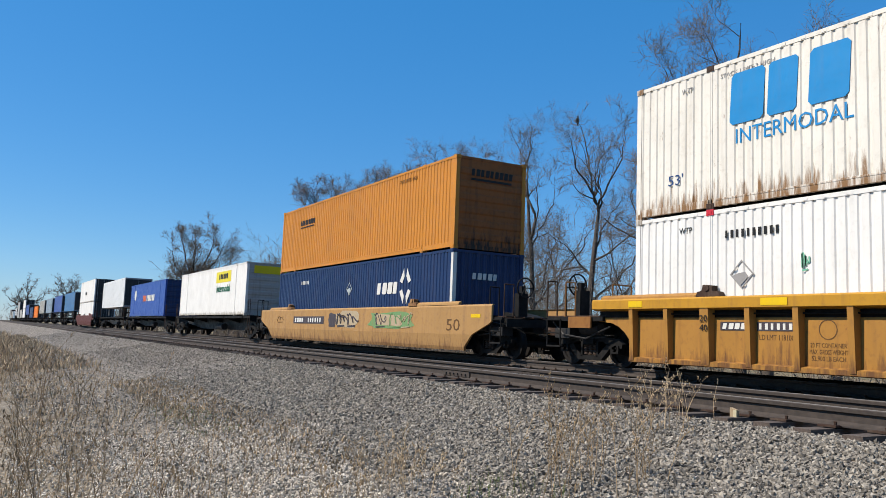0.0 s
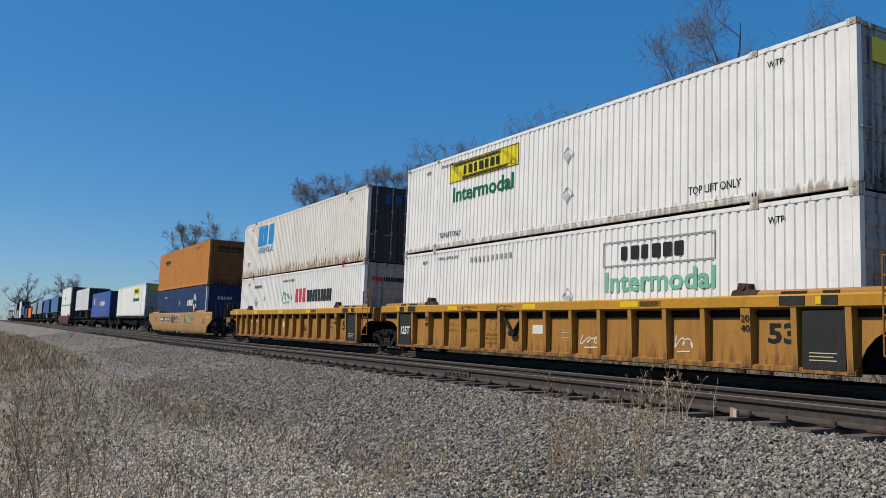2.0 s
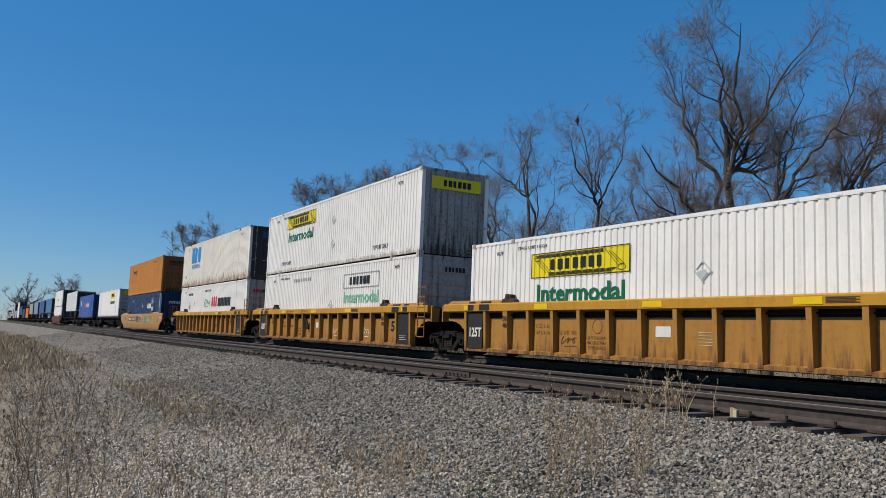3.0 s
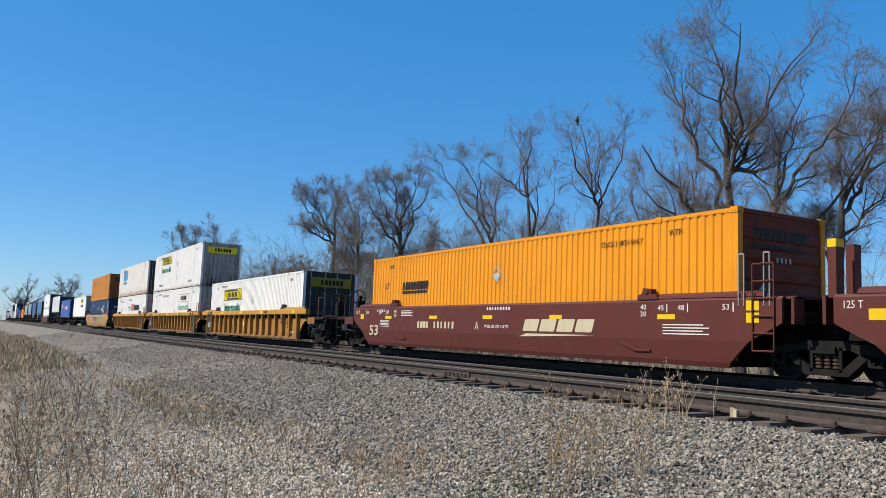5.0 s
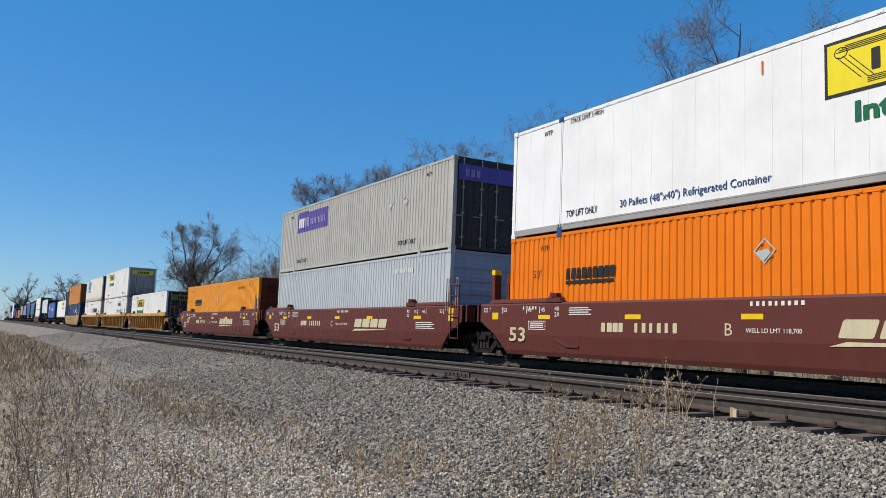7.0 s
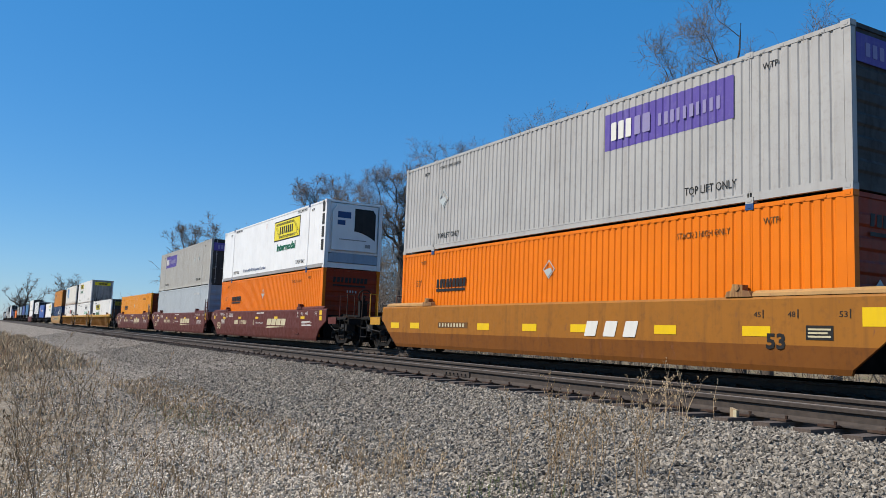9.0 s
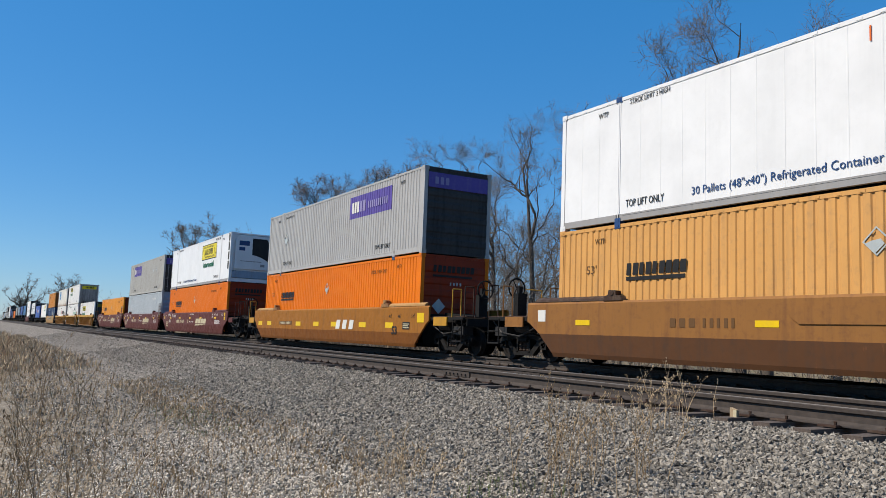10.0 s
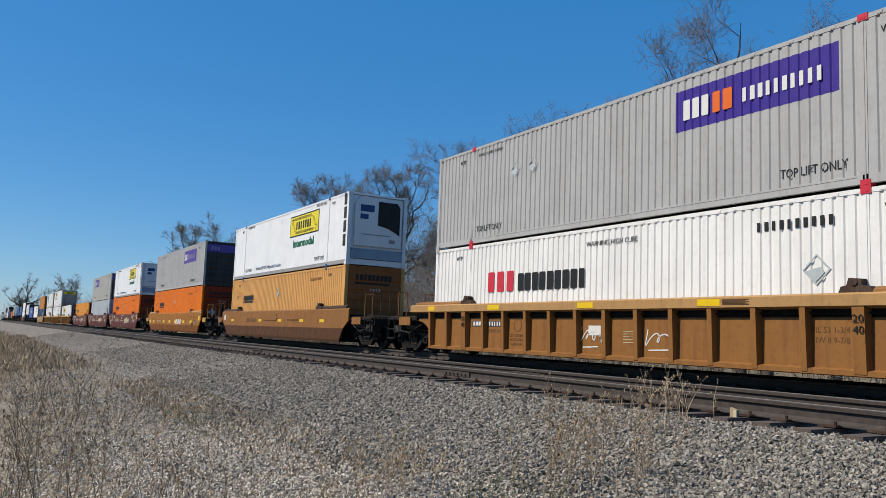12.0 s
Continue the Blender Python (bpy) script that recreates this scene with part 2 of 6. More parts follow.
M["stalk"] = plain("dead_weed_stalk", (0.19, 0.13, 0.068), (0.40, 0.29, 0.17), 5.0, 0.9, island=True)
M["green"] = plain("new_grass", (0.05, 0.075, 0.015), (0.13, 0.16, 0.04), 6.0, 0.8, island=True)


# ---- mesh helpers ----
class Shape:
    """Collects faces of one part."""

    def __init__(self):
        self.v, self.f = [], []

    def add(self, vs, fs):
        n = len(self.v)
        self.v += [tuple(p) for p in vs]
        self.f += [tuple(i + n for i in q) for q in fs]
        return self

    def box(self, x0, x1, y0, y1, z0, z1):
        return self.add([(x, y, z) for z in (z0, z1) for x, y in ((x0, y0), (x1, y0), (x1, y1), (x0, y1))],
                        [(0, 3, 2, 1), (4, 5, 6, 7), (0, 1, 5, 4), (1, 2, 6, 5), (2, 3, 7, 6), (3, 0, 4, 7)])

    def prism(self, poly, a, b, axis="y"):
        """An outline in the plane across the axis, drawn out from a to b."""
        put = {"y": lambda p, k: (p[0], k, p[1]), "x": lambda p, k: (k, p[0], p[1]), "z": lambda p, k: (p[0], p[1], k)}[axis]
        n = len(poly)
        return self.add([put(p, a) for p in poly] + [put(p, b) for p in poly],
                        [tuple(range(n)), tuple(range(2 * n - 1, n - 1, -1))] + [(i, (i + 1) % n, n + (i + 1) % n, n + i) for i in range(n)])

    def rod(self, p0, p1, r0, r1=None, n=8):
        r1 = r0 if r1 is None else r1
        p0, p1 = Vector(p0), Vector(p1)
        d = (p1 - p0).normalized()
        u = d.orthogonal().normalized()
        w = d.cross(u)
        ring = [(math.cos(2 * math.pi * k / n), math.sin(2 * math.pi * k / n)) for k in range(n)]
        vs = [p0 + (u * c + w * s) * r0 for c, s in ring] + [p1 + (u * c + w * s) * r1 for c, s in ring]
        return self.add(vs, [(i, (i + 1) % n, n + (i + 1) % n, n + i) for i in range(n)] + [tuple(range(n - 1, -1, -1)), tuple(range(n, 2 * n))])

    def pipe(self, pts, r, n=6):
        for a, b in zip(pts[:-1], pts[1:]):
            self.rod(a, b, r, r, n)
        return self

    def lathe(self, prof, n=20, axis="y"):
        """Turned shape: prof rows (along, radius)."""
        vs = []
        for a, r in prof:
            for k in range(n):
                c, s = math.cos(2 * math.pi * k / n) * r, math.sin(2 * math.pi * k / n) * r
                vs.append((c, a, s) if axis == "y" else (c, s, a))
        m = len(prof)
        fs = [(j * n + i, j * n + (i + 1) % n, (j + 1) * n + (i + 1) % n, (j + 1) * n + i) for j in range(m - 1) for i in range(n)]
        return self.add(vs, fs + [tuple(range(n - 1, -1, -1)), tuple(range((m - 1) * n, m * n))])

    def mesh(self, name, bevel=0.0):
        me = bpy.data.meshes.new(name)
        bm = bmesh.new()
        vs = [bm.verts.new(p) for p in self.v]
        for q in self.f:
            try:
                bm.faces.new([vs[i] for i in q])
            except ValueError:
                pass
        bmesh.ops.recalc_face_normals(bm, faces=bm.faces)
        if bevel:
            bmesh.ops.bevel(bm, geom=list(bm.edges), offset=bevel, segments=1, affect="EDGES", clamp_overlap=True)
        bm.to_mesh(me)
        bm.free()
        return me


CACHE = {}


def cached(key, make, bevel=0.0):
    """The mesh of a repeated part, built once."""
    if key not in CACHE:
        CACHE[key] = make().mesh(key.split("|")[0], bevel)
        CACHE[key].materials.append(None)
    return CACHE[key]


def part(name, data, material, parent, label="", at=None):
    """Links a mesh (or a Shape) as one part under a thing or under a part."""
    if isinstance(data, Shape):
        data = data.mesh(name)
    if not data.materials:
        data.materials.append(None)
    ob = new(name, data)
    ob.material_slots[0].link = "OBJECT"
    ob.material_slots[0].material = material
    ob.parent = parent
    if at is not None:
        ob.matrix_basis = at
    if label:
        tagged(ob, label)
    return ob


def thing(name, m, label, category, group="", kind=""):
    ob = new(name)
    ob.matrix_basis = m
    ob.empty_display_size = 0.3
    return tagged(ob, label, category, group, kind)


def fast_mesh(name, verts, tris, material, flat=False):
    me = bpy.data.meshes.new(name)
    verts, tris = np.asarray(verts, np.float32), np.asarray(tris, np.int32)
    me.vertices.add(len(verts))
    me.vertices.foreach_set("co", verts.ravel())
    me.loops.add(tris.size)
    me.loops.foreach_set("vertex_index", tris.ravel())
    me.polygons.add(len(tris))
    me.polygons.foreach_set("loop_start", np.arange(0, tris.size, 3, dtype=np.int32))
    me.polygons.foreach_set("use_smooth", np.full(len(tris), not flat, dtype=bool))
    me.update(calc_edges=True)
    me.materials.append(material)
    return me


def words(text, height, bold=0.0):
    """Lettering in the built-in font as a thin mesh, its lower left corner at the origin."""
    key = "lettering|%s|%.3f|%.3f" % (text, height, bold)
    if key not in CACHE:
        cu = bpy.data.curves.new("lettering", "FONT")
        cu.body, cu.size, cu.extrude, cu.resolution_u, cu.offset = text, height * 1.38, 0.002, 2, bold
        tmp = new("lettering", cu)
        me = bpy.data.meshes.new_from_object(tmp)
        bpy.data.objects.remove(tmp)
        bpy.data.curves.remove(cu)
        me.materials.clear()
        me.materials.append(None)
        CACHE[key] = me
    return CACHE[key]


def letter(text, height, width, x, y, z, material, parent, end=False, bold=0.0):
    """A line of lettering on a side that faces -Y, or on an end that faces +X."""
    me = words(text, height, bold)
    w = max(v.co.x for v in me.vertices)
    k = width / w if width else 1.0
    m = (pose(y, x, z, 90, 0, 90) if end else pose(x, y, z, 90, 0, 0)) @ Matrix.Diagonal((k, 1, 1, 1))
    return part("lettering", me, material, parent, "", m)


def block(w, h, slant, kind):
    """One plain solid shape of a worn mark: a slab, or a block with cut corners."""
    k = min(w, h) * (0.09 if kind else 0.05)
    poly = [(k, 0), (w - k, 0), (w, k), (w, h - k), (w - k, h), (k, h), (0, h - k), (0, k)]
    return Shape().prism([(x + slant * z, z) for x, z in poly], -0.004, 0.0)


def mark(n, w, h, x, y, z, material, parent, slant=0.0, gap=0.22, end=False, seed=1, name="mark"):
    """A name or number as n plain shapes in a row, on a side that faces -Y or an end that faces +X."""
    rnd = random.Random(seed)
    step = w / n
    if name == "number_bar":
        gap = max(gap, 0.5)
    for i in range(n):
        wide = step * (1 - gap) * rnd.choice((0.8, 1.0, 1.0))
        kind = int(name == "name_mark")
        me = cached("%s|%.3f|%.3f|%.2f|%d" % (name, wide, h, slant, kind), lambda: block(wide, h, slant, kind))
        part(name, me, material, parent, "", pose(y, x + i * step, z, 0, 0, 90) if end else pose(x + i * step, y, z))


def bar(w, h, x, y, z, material, parent, end=False, name="marking"):
    me = cached("%s|bar|%.3f|%.3f" % (name, w, h), lambda: Shape().box(0, w, -0.004, 0.0, 0, h))
    return part(name, me, material, parent, "", pose(y, x, z, 0, 0, 90) if end else pose(x, y, z))


# ---- containers ----
CL, CH, CW = 16.15, 2.90, 2.59
PITCH = 0.205


def wave(x0, x1, y, depth=0.022, pitch=PITCH):
    """The outline of a corrugated sheet along x: broad flats with narrow troughs."""
    line = [(x0, y)]
    k = math.ceil((x0 + 0.06) / pitch)
    while k * pitch < x1 - 0.06:
        c = k * pitch
        line += [(c - 0.042, y), (c - 0.018, y + depth), (c + 0.018, y + depth), (c + 0.042, y)]
        k += 1
    return line + [(x1, y)]


def sheet(x0, x1, z0, z1, y, thick=0.05, depth=0.022):
    front = wave(x0, x1, y, depth)
    return front, Shape().prism(front + [(x1, y + depth + thick), (x0, y + depth + thick)], z0, z1, "z")


def banner(x0, x1, z0, z1, parent, material, smooth=False, name="sign_panel", label="", lift=0.0):
    """A painted field that follows the side's folds."""
    def make():
        s = Shape()
        y = -CW / 2 + (0.008 if not smooth else 0.012)
        line = [(x0, y - 0.006 - lift), (x1, y - 0.006 - lift)] if smooth else wave(x0, x1, y - 0.003)
        return s.prism(line + [(a, b + 0.005) for a, b in reversed(line)], z0, z1, "z")
    return part(name, cached("%s|%.2f|%.2f|%.2f|%.2f|%d" % (name, x0, x1, z0, z1, smooth), make), material, parent, label)


SECTIONS = ((0.14, 2.0), (2.1, 14.05), (14.15, CL - 0.14))


def side_section(a, b, smooth):
    """One stretch of a side between two posts; the smooth kind has shallow upright seams."""
    if not smooth:
        return sheet(a, b, 0.2, CH - 0.1, -CW / 2 + 0.008)[1]
    y = -CW / 2 + 0.012
    line, k = [(a, y)], a + 0.6
    while k < b - 0.3:
        line += [(k, y), (k + 0.006, y - 0.0035), (k + 0.03, y - 0.0035), (k + 0.036, y)]
        k += 0.61
    line += [(b, y), (b, y + 0.07), (a, y + 0.07)]
    return Shape().prism(line, 0.2, CH - 0.1, "z")


def flip(sh):
    out = Shape()
    return out.add([(x, -y, z) for x, y, z in sh.v], sh.f)


def rails_top():
    s = Shape().box(0.12, CL - 0.12, -CW / 2 - 0.0, -CW / 2 + 0.09, CH - 0.1, CH - 0.02)
    k = 0.4
    while k < CL - 0.3:                       # notches under the top rail, where the troughs end
        s.box(k, k + 0.1, -CW / 2 - 0.006, -CW / 2 + 0.02, CH - 0.085, CH - 0.04)
        k += PITCH * 2
    return s


def rails_low():
    s = Shape().box(0.12, CL - 0.12, -CW / 2 + 0.0, -CW / 2 + 0.1, 0.05, 0.2)
    s.box(2.2, CL - 2.2, -CW / 2 - 0.006, -CW / 2 + 0.02, 0.165, 0.195)
    return s


def post(x):
    y = -CW / 2
    return Shape().prism([(x, y), (x + 0.035, y), (x + 0.04, y - 0.008), (x + 0.06, y - 0.008), (x + 0.065, y), (x + 0.1, y), (x + 0.1, y + 0.09), (x, y + 0.09)], 0.05, CH - 0.02, "z")


def casting():
    s = Shape().box(-0.09, 0.09, -0.012, 0.16, 0, 0.118)
    s.prism([(-0.04, 0.03), (0.04, 0.03), (0.05, 0.06), (0.04, 0.09), (-0.04, 0.09), (-0.05, 0.06)], -0.018, -0.01)
    return s


def end_ribbed():
    """End wall pressed into broad level ribs."""
    line = [(CL - 0.035, 0.12)]
    for k in range(6):
        z = 0.3 + k * 0.4
        line += [(CL - 0.035, z), (CL - 0.008, z + 0.05), (CL - 0.008, z + 0.2), (CL - 0.035, z + 0.25)]
    line += [(CL - 0.035, CH - 0.1), (CL - 0.08, CH - 0.1), (CL - 0.08, 0.12)]
    return Shape().prism(line, -CW / 2 + 0.1, CW / 2 - 0.1)


def end_folded():
    s = Shape()
    line = [(-CW / 2 + 0.12, CL - 0.03)]
    k = -4
    while k <= 4:
        c = k * 0.26
        line += [(c - 0.08, CL - 0.03), (c - 0.04, CL - 0.075), (c + 0.04, CL - 0.075), (c + 0.08, CL - 0.03)]
        k += 1
    line += [(CW / 2 - 0.12, CL - 0.03)]
    return s.prism([(x, y) for y, x in line] + [(CL - 0.12, CW / 2 - 0.12), (CL - 0.12, -CW / 2 + 0.12)], 0.14, CH - 0.1, "z")


def door_leaf(side):
    a, b = (-CW / 2 + 0.09, -0.01) if side < 0 else (0.01, CW / 2 - 0.09)
    s = Shape().box(CL - 0.07, CL - 0.03, a, b, 0.14, CH - 0.1)
    for z in (0.2, 0.85, 1.5, 2.15, 2.62):
        s.box(CL - 0.032, CL - 0.012, a + 0.04, b - 0.04, z, z + 0.05)
    return s


def lock_rods(side):
    s = Shape()
    for y in (0.28, 0.95):
        s.rod((CL + 0.02, side * y, 0.1), (CL + 0.02, side * y, CH - 0.06), 0.02)
        for z in (0.35, 1.1, 1.9, 2.6):
            s.box(CL - 0.03, CL + 0.045, side * y - 0.045, side * y + 0.045, z, z + 0.06)
        s.box(CL + 0.01, CL + 0.05, min(side * y, side * (y + 0.3)), max(side * y, side * (y + 0.3)), 1.02, 1.05)
    return s


def edges(corner):
    x, y = corner
    return Shape().box(x, x + 0.13, y, y + 0.13, 0.1, CH - 0.1)


def container(name, c0, bottom, mat, end, label, group, end_mat=None, smooth=False, rail_mat=None, cast_mat=None, post_mat=None):
    """A 53-foot box; its origin is the lower corner line at its leading end."""
    box = thing(name, pose(c0, RAIL_Y, bottom), label, "container", group)
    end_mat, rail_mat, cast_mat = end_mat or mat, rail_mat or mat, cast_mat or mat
    tag = "smooth" if smooth else "folded"
    for i, (xa, xb) in enumerate(SECTIONS):
        part("side_panel", cached("side_panel|%d%s" % (i, tag), lambda: side_section(xa, xb, smooth)), mat, box)
        part("side_panel", cached("side_panel|far%d%s" % (i, tag), lambda: flip(side_section(xa, xb, smooth))), mat, box)
    part("roof", cached("roof", lambda: Shape().box(0.1, CL - 0.1, -CW / 2 + 0.05, CW / 2 - 0.05, CH - 0.06, CH - 0.03)), mat, box)
    part("floor", cached("floor", lambda: Shape().box(0.1, CL - 0.1, -CW / 2 + 0.08, CW / 2 - 0.08, 0.08, 0.16)), M["dark"], box)
    for far in (0, 1):
        f = flip if far else (lambda s: s)
        part("top_rail", cached("top_rail|%d" % far, lambda: f(rails_top())), mat, box)
        part("bottom_rail", cached("bottom_rail|%d" % far, lambda: f(rails_low())), rail_mat, box)
        for xp in (2.0, 14.05):
            part("lift_post", cached("lift_post|%d|%.2f" % (far, xp), lambda: f(post(xp))), mat, box)
    for i, (x, y) in enumerate(((0, -CW / 2), (CL - 0.13, -CW / 2), (0, CW / 2 - 0.13), (CL - 0.13, CW / 2 - 0.13))):
        part("corner_post", cached("corner_post|%d" % i, lambda: edges((x, y))), (post_mat or mat) if i == 1 else mat, box)
    for x in (0.09, 2.05, 14.1, CL - 0.09):
        for z in (0.0, CH - 0.118):
            for sy in (1, -1):
                m = pose(x, -CW / 2, z) if sy > 0 else pose(x, CW / 2, z, 0, 0, 180)
                part("corner_casting", cached("corner_casting", casting), cast_mat if x in (2.05, 14.1) else mat, box, "", m)
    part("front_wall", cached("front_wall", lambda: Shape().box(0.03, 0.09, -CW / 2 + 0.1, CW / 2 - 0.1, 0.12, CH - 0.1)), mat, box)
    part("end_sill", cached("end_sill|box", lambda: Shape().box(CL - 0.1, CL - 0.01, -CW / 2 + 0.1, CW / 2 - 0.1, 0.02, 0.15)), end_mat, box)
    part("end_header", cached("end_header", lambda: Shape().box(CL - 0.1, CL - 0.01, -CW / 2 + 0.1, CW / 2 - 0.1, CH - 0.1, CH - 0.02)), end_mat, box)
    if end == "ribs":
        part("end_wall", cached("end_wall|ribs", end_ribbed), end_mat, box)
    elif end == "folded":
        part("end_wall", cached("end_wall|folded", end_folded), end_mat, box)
    elif end == "door":
        for sgn in (-1, 1):
            leaf = part("door", cached("door|%d" % sgn, lambda: door_leaf(sgn)), end_mat, box)
            part("lock_rod", cached("lock_rod|%d" % sgn, lambda: lock_rods(sgn)), M["mark_grey"], leaf)
    elif end == "reefer":
        cooling_unit(box)
    return box


def cooling_unit(box):
    s = Shape().box(CL - 0.35, CL - 0.05, -1.12, 1.12, 0.75, CH - 0.12)
    s.prism([(-1.02, 0.78), (1.02, 0.78), (1.02, 2.45), (0.8, 2.72), (-0.8, 2.72), (-1.02, 2.45)], CL - 0.06, CL + 0.06, "x")
    unit = part("cooling_unit", s, M["cold_white"], box, "white cooling unit")
    part("grille", Shape().prism([(-0.02, 1.62)] + [(-0.02 + 0.97 * k / 6, 1.62 - 0.34 * (k / 6) ** 1.8) for k in range(1, 7)] + [(0.95, 2.42), (0.82, 2.6), (-0.02, 2.6)], CL + 0.058, CL + 0.075, "x"), M["mark_black"], unit, "black air grille")
    part("badge", Shape().box(CL + 0.058, CL + 0.07, -0.8, -0.2, 2.15, 2.42).box(CL + 0.058, CL + 0.07, -0.8, -0.45, 1.85, 2.05), M["mark_navy"], unit, "dark blue badge")
    part("vent", Shape().box(CL + 0.058, CL + 0.07, -0.7, 0.55, 1.22, 1.26).box(CL + 0.058, CL + 0.07, 0.5, 0.75, 0.95, 1.1), M["mark_grey"], unit)
    part("fuel_tank", Shape().prism([(-1.12, 0.26), (1.12, 0.26), (1.12, 0.6), (0.95, 0.66), (-0.95, 0.66), (-1.12, 0.6)], CL - 0.4, CL + 0.02, "x"), M["steel_blue"], box, "blue-grey fuel tank")
    part("lower_frame", Shape().box(CL - 0.12, CL - 0.02, -1.15, 1.15, 0.67, 0.74).box(CL - 0.12, CL - 0.02, -1.15, 1.15, 0.14, 0.24), M["cold_white"], box)
    fr = Shape()
    for y in (-1.2, 1.14):
        fr.box(CL - 0.05, CL + 0.02, y, y + 0.06, 0.15, CH - 0.1)
    part("guard_frame", fr, M["cold_white"], box)
    lad = Shape()
    for z in (0.75, 1.3, 1.85, 2.4):
        lad.box(CL - 0.44, CL - 0.2, -CW / 2 + 0.0, -CW / 2 + 0.03, z, z + 0.46)
        for k in range(5):
            lad.box(CL - 0.44, CL - 0.2, -CW / 2 - 0.008, -CW / 2 + 0.01, z + 0.04 + k * 0.09, z + 0.07 + k * 0.09)
    part("side_vent", lad, M["soot_shade_grey"], box, "dark louvred vents")


def scroll_sign(box, x0, x1, z0, z1, smooth=False, frame_mat=None, ground=None):
    """Yellow field with a drawn scroll and dark upright shapes for its name."""
    if smooth:
        banner(x0, x1, z0, z1, box, M["mark_black"], True, "sign_border")
        banner(x0 + 0.06, x1 - 0.06, z0 + 0.06, z1 - 0.06, box, M["sign_yellow"], True, lift=0.004)
        y = -CW / 2 + 0.0005
        x0, x1, z0, z1 = x0 + 0.06, x1 - 0.06, z0 + 0.06, z1 - 0.06
    else:
        banner(x0, x1, z0, z1, box, ground or M["sign_yellow"])
        y = -CW / 2 - 0.002
    w, h = x1 - x0, z1 - z0
    s = Shape()

    def stroke(xa, za, xb, zb, thick=0.007):
        a, b_ = Vector((x0 + xa * w, z0 + za * h)), Vector((x0 + xb * w, z0 + zb * h))
        n = Vector((-(b_ - a).y, (b_ - a).x)).normalized() * thick
        s.prism([(p.x, p.y) for p in (a - n, b_ - n, b_ + n, a + n)], y - 0.003, y)

    for k in range(4):
        stroke(0.2, 0.08 + 0.035 * k, 0.83 + 0.02 * k, 0.08 + 0.035 * k)
        stroke(0.09 - 0.015 * k, 0.92 - 0.035 * k, 0.76, 0.92 - 0.035 * k)
    for k in range(3):
        stroke(0.05 + 0.03 * k, 0.72, 0.17 + 0.03 * k, 0.2)
        stroke(0.78 + 0.03 * k, 0.88 - 0.05 * k, 0.90 + 0.03 * k, 0.26)
    for cx, cz in ((0.07, 0.8), (0.93, 0.2)):
        for k in range(8):
            p, q = k * math.pi / 4, (k + 1) * math.pi / 4
            stroke(cx + 0.035 * math.cos(p), cz + 0.11 * math.sin(p), cx + 0.035 * math.cos(q), cz + 0.11 * math.sin(q))
    if not smooth:
        for xa, za, xb, zb in ((0, 0.012, 1, 0.012), (0, 0.988, 1, 0.988), (0.003, 0, 0.003, 1), (0.997, 0, 0.997, 1)):
            stroke(xa, za, xb, zb, 0.009)
    part("scroll_drawing", s, M["mark_black"], box)
    mark(7, 0.56 * w, 0.42 * h, x0 + 0.22 * w, y, z0 + 0.29 * h, M["mark_black"], box, 0.0, 0.34, seed=4, name="name_mark")


YS = -CW / 2 - 0.001
TRAIN = []       # every thing that runs with the train


def stencils(box, mat, x=2.3, top=True, small=True):
    """The usual lines of small lettering on a box."""
    if small:
        letter("WTP", 0.12, 0.3, 1.3, YS, CH - 0.42, mat, box)
        letter("WTP", 0.13, 0.34, 14.4, YS, CH - 0.42, mat, box)
    if top:
        letter("TOP LIFT ONLY", 0.17, 1.3, x, YS, 0.36, mat, box)
        letter("TOP LIFT ONLY", 0.17, 1.3, 12.5, YS, 0.36, mat, box)
    letter("STACK LIMIT 3 HIGH", 0.09, 1.25, 2.3, YS, CH - 0.33, mat, box)


def placard(box, x, z, size, mat):
    """A worn diamond holder: a rim, a cross bar and a half-torn field."""
    s = Shape()
    ring = [(0, -1), (1, 0), (0, 1), (-1, 0)]
    for (a, b_), (c_, d) in zip(ring, ring[1:] + ring[:1]):
        s.prism([(x + size * a, z + size * b_), (x + size * c_, z + size * d), (x + size * 0.86 * c_, z + size * 0.86 * d), (x + size * 0.86 * a, z + size * 0.86 * b_)], YS - 0.006, YS)
    s.prism([(x - 0.8 * size, z - 0.1 * size), (x - 0.1 * size, z - 0.8 * size), (x + 0.55 * size, z - 0.2 * size), (x + 0.3 * size, z + 0.15 * size), (x - 0.35 * size, z + 0.05 * size)], YS - 0.005, YS)
    return part("placard", s, mat, box, "worn diamond placard holder")


def scrawl(x, w, z, h, y, material, parent, seed, thick=0.013):
    """A looping line sprayed by hand, with a stroke under it."""
    rnd = random.Random(seed)
    a, b_, c_ = rnd.uniform(2.2, 3.4), rnd.uniform(0.5, 1.1), rnd.uniform(0, 3)
    pts = []
    for k in range(49):
        u = k / 48
        pts.append((x + w * (u + 0.13 * math.sin(2 * math.pi * a * u + c_)), z + h * (0.55 + 0.42 * math.cos(2 * math.pi * a * u * (1 + 0.2 * b_)) * (0.7 + 0.3 * math.sin(5 * u + c_)))))
    s = Shape()
    for run in (pts, [(x + 0.15 * w, z), (x + 0.85 * w, z + 0.05 * h)]):
        for p, q in zip(run[:-1], run[1:]):
            d = Vector((q[0] - p[0], q[1] - p[1]))
            n = Vector((-d.y, d.x)).normalized() * thick
            s.prism([(p[0] - n.x, p[1] - n.y), (q[0] - n.x, q[1] - n.y), (q[0] + n.x, q[1] + n.y), (p[0] + n.x, p[1] + n.y)], y, y + 0.004)
    part("spray_mark", s, material, parent)


LOW, HIGH = 0.31, 3.21
G1 = "double-stacked containers on the train"


